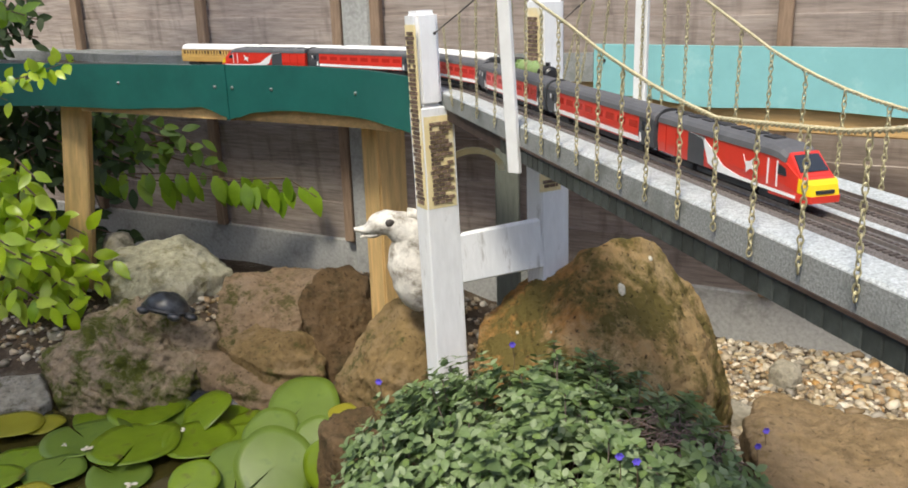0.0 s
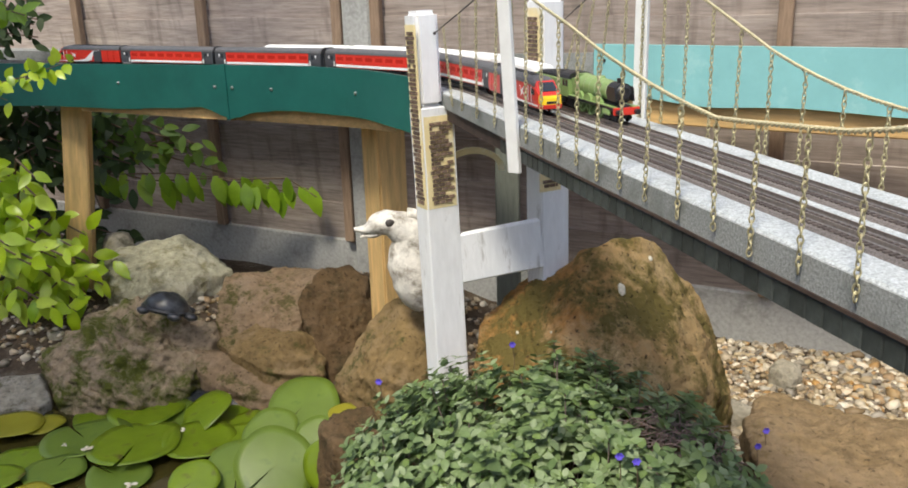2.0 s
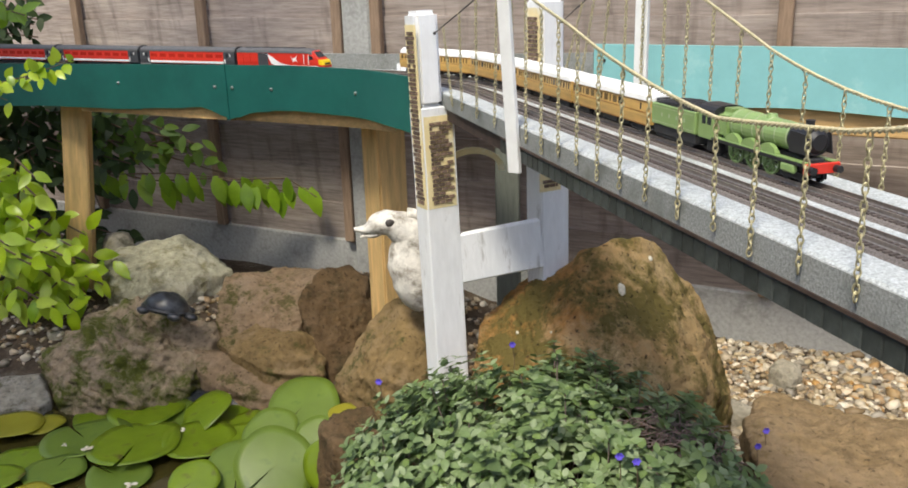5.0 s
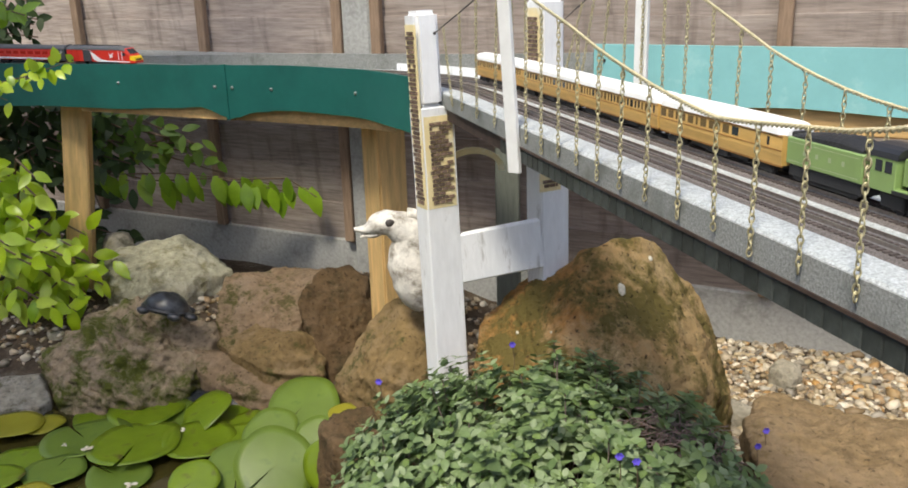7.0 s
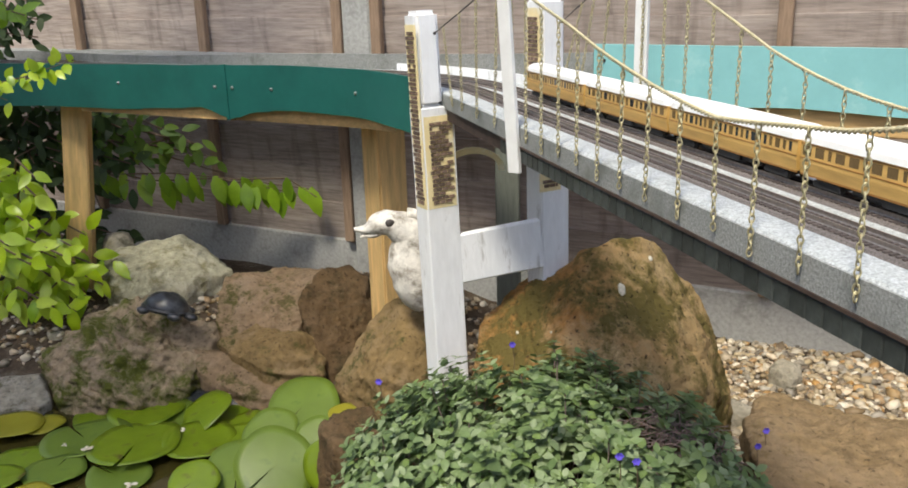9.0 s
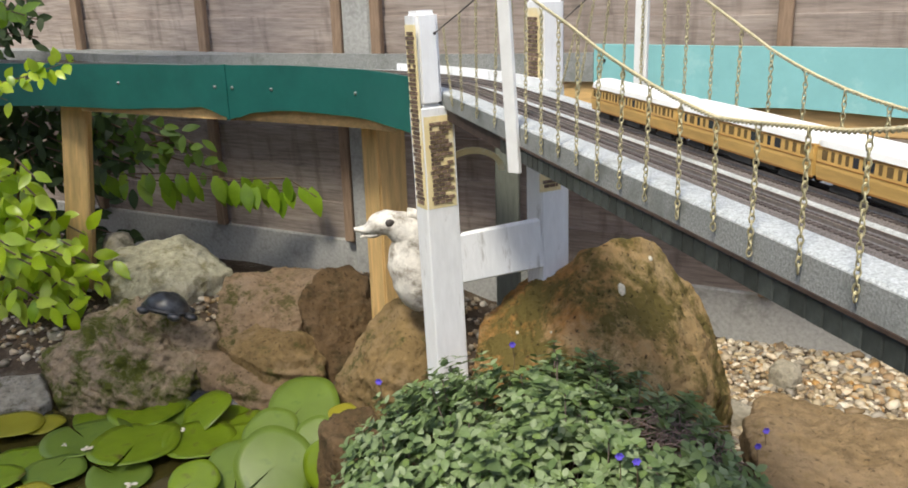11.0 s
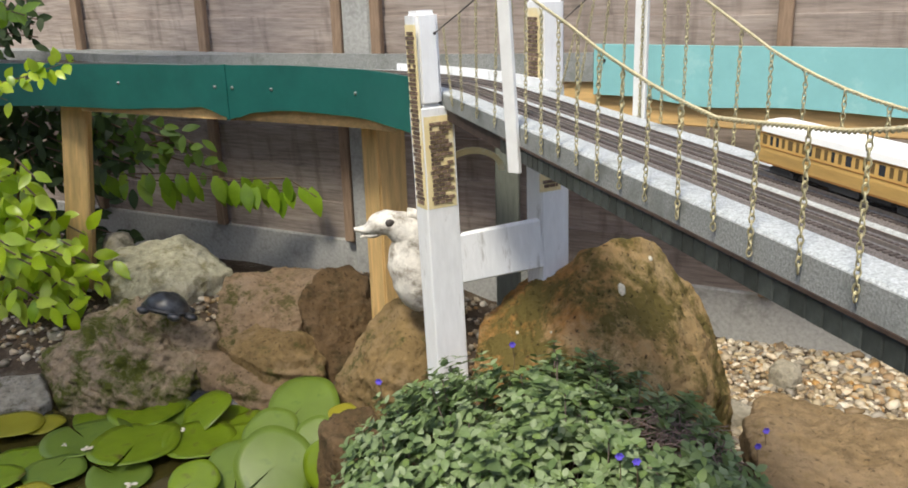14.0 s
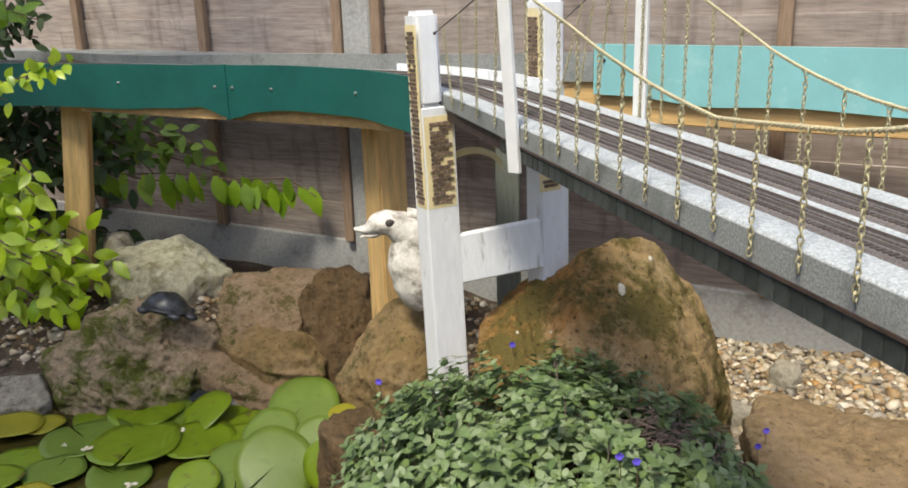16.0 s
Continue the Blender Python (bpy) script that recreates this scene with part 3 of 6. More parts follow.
# ---- tracks ----
def build_track(name, off, label):
    t = thing(name, None, label, "railway track", "tracks over the bridge")
    us = [S_END + i * 0.1 for i in range(27)] + [1.5 + i * 0.02 for i in range(30)] + [2.1 + i * 0.1 for i in range(52)]
    P = [line_at(u, off) for u in us]
    pp, dd = [p for p, _ in P], [d for _, d in P]
    bm = bmesh.new()
    sweep(bm, pp, dd, [(-0.0215, DECK - 0.001), (0.0215, DECK - 0.001), (0.0195, DECK + 0.0025), (-0.0195, DECK + 0.0025)])
    part("trackbed", bm, M_BED, t, "grey-brown ballast strip")
    for s in (-1, 1):
        c = s * 0.00825
        bm = bmesh.new()
        sweep(bm, pp, dd, [(c - 0.0012, DECK + 0.0036), (c + 0.0012, DECK + 0.0036), (c + 0.0004, DECK + 0.0048), (c + 0.0006, RAIL),
                           (c - 0.0006, RAIL), (c - 0.0004, DECK + 0.0048)])
        part("rail", bm, M_RAILS, t, "dull nickel rail")
    sb = new_box(-0.0155, 0.0155, -0.0017, 0.0017, 0, 0.0022, 0.0003)
    me = mesh_of(sb, "sleeper", M_SLEEPER)
    u = 0.30
    far_pts = []
    while u < 3.4:
        p, d = line_at(u, off)
        m = Matrix(((d.y, d.x, 0, p.x), (-d.x, d.y, 0, p.y), (0, 0, 1, DECK + 0.0018), (0, 0, 0, 1)))
        if u < 1.2:
            o = new("sleeper", me)
            o.parent = t
            o.matrix_basis = m
        else:
            far_pts.append(m)
        u += 0.0064
    bm = bmesh.new()
    for m in far_pts:
        box(bm, -0.0155, 0.0155, -0.0017, 0.0017, 0, 0.0022, 0, m)
    tagged(part("far_sleepers", bm, M_SLEEPER, t), kind="stuff")


build_track("near_track", NEAR, "model railway track with dark sleepers on the bridge")
build_track("far_track", FAR, "model railway track with dark sleepers on the bridge")


# ---- cables and hanging chains ----
def bp(s, n, z):
    return D * s + N * n + Vector((0, 0, z))


def sagging(s, knots):
    for (a, za), (b, zb) in zip(knots, knots[1:]):
        if s <= b:
            return za + (zb - za) * (s - a) / (b - a)
    return knots[-1][1]


def near_cable(s):
    return sagging(s, ((0.0, 0.86), (0.30, 0.790), (0.432, 0.758), (0.469, 0.750), (0.52, 0.7455), (0.589, 0.7395), (0.636, 0.7355), (0.694, 0.742), (0.747, 0.750), (0.862, 0.773), (0.949, 0.796), (1.051, 0.819), (1.19, 0.853)))


def far_cable(s):
    return sagging(s, ((0.0, 0.86), (0.40, 0.753), (0.60, 0.7275), (0.663, 0.730), (0.72, 0.7375), (0.785, 0.750), (0.847, 0.767), (0.906, 0.7885), (0.99, 0.818), (1.20, 0.892)))


def twisted(name, pts, r, pitch, material, label, category, group=""):
    """A cable of two strands laid round each other along points."""
    t = thing(name, None, label, category, group)
    for k in range(2):
        path, run = [], 0.0
        for a, b in zip(pts, pts[1:]):
            n = max(2, int((b - a).length / (pitch / 8)))
            d = (b - a).normalized()
            side = d.cross(Vector((0, 0, 1))).normalized()
            up = side.cross(d)
            for i in range(n):
                w = (run + (b - a).length * i / n) / pitch * math.tau + k * math.pi
                path.append(a.lerp(b, i / n) + (side * math.cos(w) + up * math.sin(w)) * r * 0.6)
            run += (b - a).length
        bm = bmesh.new()
        ring_tube(bm, path, r * 0.62, 5)
        part("strand", bm, material, t, smooth=True)


CN, CF = 0.393, 0.584
twisted("bridge_cable", [bp(0.05 + 0.0393 * i, CN, near_cable(0.05 + 0.0393 * i)) for i in range(29)], 0.0019, 0.011, M_ROPE, "pale gold twisted suspension cable", "cable", "cables of the bridge")
twisted("bridge_cable", [bp(0.05 + 0.0398 * i, CF, far_cable(0.05 + 0.0398 * i)) for i in range(29)], 0.0019, 0.011, M_ROPE, "pale gold twisted suspension cable", "cable", "cables of the bridge")
for a, b in ((bp(1.15, CN, 0.862), Vector((-0.023, 1.572, 0.762))), (bp(1.165, CF, 0.882), Vector((0.205, 1.635, 0.772)))):
    bm = bmesh.new()
    ring_tube(bm, [a, b], 0.0011, 6)
    ring_tube(bm, [b - Vector((0, 0.003, 0)), b + Vector((0, 0.012, 0))], 0.0028, 8)
    tagged(part("stay_wire", bm, M_WIRE), "dark stay wire hooked to the tower", "wire", "stay wires of the bridge")


def chain(top, bottom, seed):
    """A hanging chain of twisted oval links."""
    rng = random.Random(seed)
    length = (top - bottom).length
    n = max(3, int(length / 0.0054))
    d = (bottom - top).normalized()
    verts, faces = [], []
    x0 = rng.uniform(0, 6)
    for i in range(n):
        c = top + (bottom - top) * ((i + 0.5) / n)
        ang = x0 + i * 1.25
        a = Vector((math.cos(ang), math.sin(ang), 0))
        nrm = d.cross(a)
        lw, lh, r = 0.0021, 0.0039, 0.0008
        base = len(verts)
        for k in range(8):
            q = k * math.tau / 8
            p = c + a * math.cos(q) * lw + d * math.sin(q) * lh
            o = (a * math.cos(q) + d * math.sin(q)).normalized()
            for j in range(4):
                w = j * math.tau / 4
                verts.append(p + (o * math.cos(w) + nrm * math.sin(w)) * r)
        for k in range(8):
            for j in range(4):
                faces.append((base + k * 4 + j, base + k * 4 + (j + 1) % 4, base + ((k + 1) % 8) * 4 + (j + 1) % 4, base + ((k + 1) % 8) * 4 + j))
    me = bpy.data.meshes.new("chain")
    me.from_pydata([tuple(v) for v in verts], [], faces)
    me.materials.append(M_BRASS)
    for p in me.polygons:
        p.use_smooth = True
    tagged(new("chain", me), "brassy twisted hanger chain from cable to deck", "chain", "hanger chains of the bridge")


rng = random.Random(3)
for k in range(13):
    s = 0.462 + 0.0595 * k - 0.0004 * k * k * 0.4
    if s < 1.17:
        chain(bp(s, CN, near_cable(s)), bp(s + rng.uniform(-.004, .004), CN, 0.639 + rng.uniform(-0.004, 0.005)), k)
for k in range(10):
    s = 0.605 + 0.0605 * k
    chain(bp(s, CF, far_cable(s)), bp(s + rng.uniform(-.004, .004), CF, 0.647), 40 + k)
stay_a, stay_b = bp(1.15, CN, 0.862), Vector((-0.023, 1.572, 0.762))
for i, (f, s, z) in enumerate(((0.15, 1.235, 0.641), (0.40, 1.325, 0.642), (0.62, 1.41, 0.643), (0.86, 1.47, 0.643))):
    chain(stay_a.lerp(stay_b, f), bp(s, CN, z), 70 + i)
stay_a, stay_b = bp(1.165, CF, 0.882), Vector((0.205, 1.635, 0.772))
for i, (f, s) in enumerate(((0.12, 1.21), (0.3, 1.30), (0.5, 1.38), (0.68, 1.46))):
    chain(stay_a.lerp(stay_b, f), bp(s, CF, 0.648), 80 + i)

# ==== garden ====
M_ROCKBIG = rock_mat("orange_sandstone", (0.310, 0.158, 0.050), (0.40, 0.28, 0.15), (0.115, 0.090, 0.026), 0.70, 6.0, 0.75, ((0.320, 0.240, 0.120), -0.12, 0.06), 9)
M_ROCKTAN = rock_mat("tan_sandstone", (0.235, 0.165, 0.100), (0.29, 0.215, 0.145), (0.085, 0.078, 0.024), 0.46, 8.0, 0.6)
M_ROCKBLOCK = rock_mat("golden_sandstone", (0.205, 0.140, 0.062), (0.26, 0.185, 0.10), (0.075, 0.072, 0.020), 0.44, 8.0, 0.5)
M_ROCKSAND = rock_mat("sandy_brown_sandstone", (0.225, 0.155, 0.080), (0.26, 0.185, 0.11), (0.175, 0.120, 0.055), 0.36, 7.0, 0.5)
M_ROCKMOSS = rock_mat("mossy_brown_sandstone", (0.29, 0.225, 0.150), (0.37, 0.30, 0.22), (0.085, 0.095, 0.016), 0.66, 8.0, 0.5, None, 8)
M_ROCKDARK = rock_mat("dark_brown_sandstone", (0.115, 0.074, 0.036), (0.15, 0.10, 0.055), (0.065, 0.048, 0.022), 0.5, 9.0, 0.6)
M_ROCKPALE = rock_mat("pale_limestone", (0.42, 0.395, 0.275), (0.50, 0.47, 0.37), (0.24, 0.22, 0.12), 0.46, 7.0, 0.4)
M_ROCKGREY = rock_mat("grey_stone", (0.31, 0.28, 0.215), (0.38, 0.35, 0.29), (0.12, 0.11, 0.065), 0.45, 9.0, 0.5)
M_PEBBLE = island_mat("mixed_flint_gravel", [(0.33, 0.22, 0.10), (0.11, 0.085, 0.06), (0.58, 0.51, 0.39), (0.22, 0.16, 0.09), (0.45, 0.36, 0.22), (0.10, 0.085, 0.07), (0.70, 0.64, 0.52), (0.36, 0.20, 0.06), (0.20, 0.18, 0.15), (0.42, 0.34, 0.21)], 0.55, 60, 0.2)


def boulder(place, corners, back, seed, material, label, rough=0.010, sub=6, bed=None, beds=0.6):
    ob = part("boulder", hewn_rock_bm(corners, back, seed, rough, sub, bed, beds), material, smooth=True)
    ob.matrix_basis = pose(*place)
    return tagged(ob, label, "rock", "rocks round the pond")


def cobble(place, w, d, h, seed, material, label):
    """A small rounded stone on eight blunt corners."""
    rng = random.Random(seed)
    k = [(math.cos(a) * w * 50 * rng.uniform(.8, 1), math.sin(a) * d * 50 * rng.uniform(.8, 1), h * 100 * rng.uniform(.55, 1)) for a in [i * 0.785 + 0.2 for i in range(8)]]
    return boulder(place, k, 0.0, seed, material, label, 0.004, 4)


big_boulder = boulder((0.31, 1.66, -0.12), [(-3, -4, 48), (5, 0, 48.5), (9, 3, 46), (12, 3, 40), (19, 1, 33.5), (22.5, -2, 24), (24, -6, 15), (-27, 0, 30), (-28.5, -8, 24),
                              (-21.5, 6, 33.5), (-13, 6, 39), (6, -22, 28), (14.5, -19, 24), (-16, -26, 25), (-2, -29, 23)], 0.10, 3, M_ROCKBIG,
        "large orange-brown mossy sandstone boulder under the bridge", 0.012, 7, (0.85, -0.2, 0.5), 0.9)
def lichen(rock, spot, r, seed):
    """A flat pale crust on the stone's surface nearest to the spot."""
    v = min(rock.data.vertices, key=lambda q: (q.co - Vector(spot)).length)
    bm = bmesh.new()
    bmesh.ops.create_icosphere(bm, subdivisions=3, radius=1)
    for w in bm.verts:
        k = 1 + 0.3 * noise.noise(w.co * 2 + Vector((seed, 0, 0)))
        w.co = Vector((w.co.x * r * k * 0.8, w.co.y * r * k, w.co.z * 0.0035))
    part("lichen", bm, M_LICHEN, rock, "pale grey lichen spot", smooth=True, m=Matrix.Translation(v.co) @ Vector((0, 0, 1)).rotation_difference(v.normal).to_matrix().to_4x4())


M_LICHEN = mat("pale_grey_lichen", (0.50, 0.47, 0.38), 0.95, 120, 0.25, 0.5)
lichen(big_boulder, (0.0, -0.10, 0.405), 0.013, 1)
lichen(big_boulder, (0.07, -0.02, 0.44), 0.006, 4)
lichen(big_boulder, (-0.19, -0.07, 0.31), 0.0035, 7)
lichen(big_boulder, (-0.12, -0.12, 0.32), 0.0035, 9)
boulder((-0.82, 2.11, -0.19), [(-24, -5, 15), (-19, 1, 20), (-12, 5, 24), (2, 7, 27), (13, 5, 22), (21.5, 3, 20), (18, -8, 17), (18.5, -16, 13), (7, -22, 11),
                               (0, -21, 13), (-13, -17, 13), (1, -9, 23.5), (-16, -13, 17)], 0.06, 8, M_ROCKMOSS, "mossy brown sandstone rock at the pond edge", 0.026, 7, (0.5, 0.1, 0.85), 1.2)
boulder((-0.47, 2.19, -0.16), [(-14, 3, 27), (-2, 9, 28), (12, 9, 28), (10, -3, 25.5), (7, -7, 24), (-14, -9, 19), (-9, -15, 15), (2, -19, 13.5), (8, -13, 18.5)], 0.06, 12,
        M_ROCKTAN, "tan angular sandstone rock with flat sloping top", 0.014, 7, (0.2, 0.3, 0.9), 1.0)
boulder((-0.30, 2.17, -0.16), [(-5, 3, 29.5), (2, 5, 29.5), (7, 3, 27), (9, -1, 21.5), (8, -11, 12), (-1, -19, 10), (-7, -13, 19.5), (-9.5, -7, 25.5)], 0.06, 15, M_ROCKDARK,
        "dark brown rough broken sandstone face", 0.015)
boulder((-0.45, 2.08, -0.16), [(-15, -2, 16.5), (-7.5, 2, 18.5), (2.5, 2, 18.5), (12, -3, 17), (4.5, -8, 19), (1, -15, 12.5), (13, -13, 11), (-10, -8, 15)], 0.04, 21, M_ROCKBLOCK,
        "golden broken block of sandstone above the slab", 0.012, 6, (0.1, 0.2, 1), 1.2)
boulder((-0.51, 2.03, -0.19), [(-14.5, 2, 17.5), (-5, 0, 16.5), (6, -6, 14.5), (16.5, -6, 12), (7, -12, 9.5), (1.5, -13, 11), (-11.5, -6, 14.5)], 0.06, 24, M_ROCKTAN,
        "sloping slab of pinkish sandstone above the water", 0.012, 6, (0.1, 0.3, 1), 1.2)
boulder((-0.84, 2.47, -0.05), [(-18, -5, 14), (-14, 0, 18), (-5, 3, 19), (3.5, 5, 20), (12, 3, 16), (20, -3, 11), (10, -11, 12.5), (9, -14, 10), (-12, -14, 11.5), (-4.5, -13, 15)], 0.05, 31,
        M_ROCKPALE, "pale lichen-grey limestone rock", 0.014)
boulder((-0.13, 1.85, -0.14), [(-15, -3, 14.5), (-10, -1, 22), (-5, 1, 27.5), (-1, 2, 31), (7.5, -1, 31), (13, 1, 27.5), (8, -11, 24), (6, -15, 18), (-3, -15, 18.5), (2, -11, 26)], 0.08, 35,
        M_ROCKBLOCK, "tan sandstone rock under the duck", 0.013)
boulder((-0.18, 1.40, -0.14), [(-7.5, 0, 24.5), (-6, 3, 25.5), (2, 5, 25), (6, -4, 23.5), (6, -15, 20.5), (0.5, -12, 20.5), (-2, -7, 23.5)], 0.05, 41, M_ROCKDARK,
        "brown rock beside the lily leaves", 0.015)
boulder((0.60, 1.38, -0.14), [(-11.5, -2, 26), (-7, 4, 26.5), (-1.5, 7, 25.5), (0, 0, 25), (7, -3, 24), (22, -2, 23.5), (-13.5, -16, 25.5), (-15, -26, 23), (25, -28, 24),
                              (0, -8, 25.5), (25, -14, 25.5)], 0.03, 46, M_ROCKSAND, "sandy brown flat-topped sandstone rock", 0.017, 7)
boulder((-1.08, 2.02, -0.19), [(-10, 0, 11.5), (-6.5, 2, 12), (3, 2, 12), (9.5, -7, 9.5), (8.5, -10, 9.5), (-4.5, -12, 9)], 0.04, 51, M_ROCKGREY, "grey blocky pond-edge stone", 0.007)
cobble((-1.01, 2.10, -0.13), 0.07, 0.12, 0.125, 55, M_ROCKPALE, "pale rounded cobble beside the pond")
cobble((-1.06, 2.24, -0.12), 0.12, 0.10, 0.11, 54, M_ROCKGREY, "dull grey cobble in the pondside gravel")
cobble((-0.97, 2.22, -0.12), 0.10, 0.09, 0.10, 53, M_ROCKGREY, "dull grey cobble in the pondside gravel")
cobble((-1.00, 2.52, -0.06), 0.12, 0.11, 0.22, 56, M_ROCKGREY, "small grey-green stone by the fence")
cobble((0.77, 1.90, -0.11), 0.085, 0.07, 0.085, 58, M_ROCKGREY, "round brownish-grey cobble in the gravel")
cobble((0.60, 1.72, -0.11), 0.09, 0.06, 0.075, 57, M_ROCKGREY, "flat grey cobble in the gravel")
cobble((0.285, 1.30, 0.04), 0.06, 0.05, 0.17, 59, M_ROCKBIG, "small orange stone among the leaves")


def pebbles(name, label, area, count, size, seed, lift=0.0):
    """Loose gravel: many small rounded flints, laid over the ground."""
    rng = random.Random(seed)
    ico = bmesh.new()
    bmesh.ops.create_icosphere(ico, subdivisions=1, radius=1)
    iv = [v.co.copy() for v in ico.verts]
    fi = [[v.index for v in f.verts] for f in ico.faces]
    ico.free()
    verts, faces = [], []
    for _ in range(count):
        x, y = rng.uniform(area[0], area[1]), rng.uniform(area[2], area[3])
        r = rng.uniform(*size) * (1 if rng.random() < 0.85 else 1.5)
        sc = Vector((r * rng.uniform(0.8, 1.5), r * rng.uniform(0.7, 1.1), r * rng.uniform(0.45, 0.8)))
        rot = Euler((rng.uniform(-.4, .4), rng.uniform(-.4, .4), rng.uniform(0, 6.3))).to_matrix()
        c = Vector((x, y, ground_height(x, y) + sc.z * rng.uniform(0.2, 0.9) + lift))
        base = len(verts)
        for v in iv:
            k = 1 + rng.uniform(-0.26, 0.26)
            verts.append(tuple(c + rot @ Vector((v.x * sc.x * k, v.y * sc.y * k, v.z * sc.z * k))))
        faces += [[base + i for i in f] for f in fi]
    me = bpy.data.meshes.new(name)
    me.from_pydata(verts, [], faces)
    me.materials.append(M_PEBBLE)
    for p in me.polygons:
        p.use_smooth = True
    tagged(new(name, me), label, "gravel", kind="stuff")


pebbles("gravel", "mixed golden and grey flint gravel by the fence", (0.48, 1.4, 1.38, 2.16), 7500, (0.0038, 0.0112), 1)
pebbles("gravel", "small grey gravel behind the pond rocks", (-1.35, -0.2, 2.10, 2.55), 1500, (0.004, 0.010), 2)
pebbles("gravel", "gravel under the bridge by the fence", (-0.2, 0.5, 1.85, 2.5), 500, (0.005, 0.011), 5)

# ---- pond plants ----
M_LILY = island_mat("fresh_lily_leaf", [(0.13, 0.215, 0.010), (0.20, 0.275, 0.010), (0.09, 0.165, 0.012), (0.27, 0.32, 0.012)], 0.30, 22, 0.25, 0.18, 0.5, rot=(0.10, 0.085, 0.025))
M_LILYBLUE = island_mat("blue_green_lily_leaf", [(0.145, 0.215, 0.030), (0.14, 0.21, 0.022), (0.155, 0.225, 0.050)], 0.42, 14, 0.25, 0.2, 0.45, rot=(0.09, 0.15, 0.02))
M_LILYOLD = island_mat("yellowed_lily_leaf", [(0.30, 0.27, 0.02), (0.25, 0.25, 0.03)], 0.4, 12, 0.2, 0.15, 0.4)


def lily(x, y, z, r, tilt, turn, material, label, seed, cup=0.0):
    rng = random.Random(seed)
    bm = bmesh.new()
    n, rings = 36, 5
    notch = 0.045
    top = []
    ph = rng.uniform(0, 6)
    for j in range(1, rings + 1):
        row = []
        for k in range(n + 1):
            a = notch + (math.tau - 2 * notch) * k / n
            q = r * j / rings
            edge = 1 + 0.05 * math.sin(2 * a + ph) + 0.02 * math.sin(5 * a + ph)
            zz = cup * r * (j / rings) ** 2 * (0.6 + 0.4 * math.sin(a + ph)) + 0.035 * r * (j / rings) ** 3 * math.sin(3 * a + ph) - 0.02 * r * math.cos(a * 9) * (j / rings) * 0.15
            row.append((q * edge * math.cos(a), q * edge * math.sin(a), zz))
        top.append(row)
    for sgn in (0, -0.0012):
        c = bm.verts.new((0, 0, sgn))
        vs = [[bm.verts.new((p[0], p[1], p[2] + sgn)) for p in row] for row in top]
        for k in range(n):
            bm.faces.new((c, vs[0][k], vs[0][k + 1]))
        for u, v in zip(vs, vs[1:]):
            for k in range(n):
                bm.faces.new((u[k], u[k + 1], v[k + 1], v[k]))
        if sgn == 0:
            keep = vs
        else:
            for k in range(n):
                bm.faces.new((keep[-1][k], keep[-1][k + 1], vs[-1][k + 1], vs[-1][k]))
    t = thing("lily_leaf", pose(x, y, z, *tilt, 0) @ pose(0, 0, 0, 0, 0, turn), label, "water lily", "water lily leaves on the pond")
    part("leaf_blade", bm, material, t, smooth=True)
    s = bmesh.new()
    inv = t.matrix_basis.inverted()
    foot = inv @ Vector((x + 0.02, y + 0.02, WATER - 0.12))
    ring_tube(s, [(0, 0, -0.001), foot * 0.4 + Vector((0.004, 0, 0)), foot], 0.003, 6)
    part("stalk", s, M_LILY, t)
    return t


FLOAT = ((-0.829, 1.91, 0.087, 0), (-0.738, 1.904, 0.092, 0), (-0.831, 1.772, 0.094, 1), (-0.666, 1.826, 0.130, 1), (-0.708, 1.732, 0.103, 0), (-0.573, 1.749, 0.084, 0),
         (-0.545, 1.846, 0.096, 0), (-0.495, 1.906, 0.063, 2), (-1.029, 1.837, 0.068, 2), (-0.959, 1.85, 0.045, 2), (-0.939, 1.684, 0.066, 0), (-0.952, 1.60, 0.060, 0),
         (-0.846, 1.64, 0.062, 1), (-0.706, 1.621, 0.066, 1), (-0.742, 1.545, 0.047, 1), (-0.856, 1.54, 0.050, 2), (-0.479, 1.756, 0.067, 0), (-1.08, 1.70, 0.06, 0))
LILY_MATS = (M_LILY, M_LILYBLUE, M_LILYOLD)
for i, (x, y, r, k) in enumerate(FLOAT):
    lily(x, y, -0.117 + 0.003 * (i * 5 % 7), r, ((i * 37 % 7) - 2, (i * 53 % 7) - 3), i * 67 % 360, LILY_MATS[k],
         ("flat green water lily leaf floating on the pond", "flat grey-green water lily leaf on the pond", "yellowing water lily leaf floating on the pond")[k], i, (0.02, 0.05, 0.09)[i % 3])
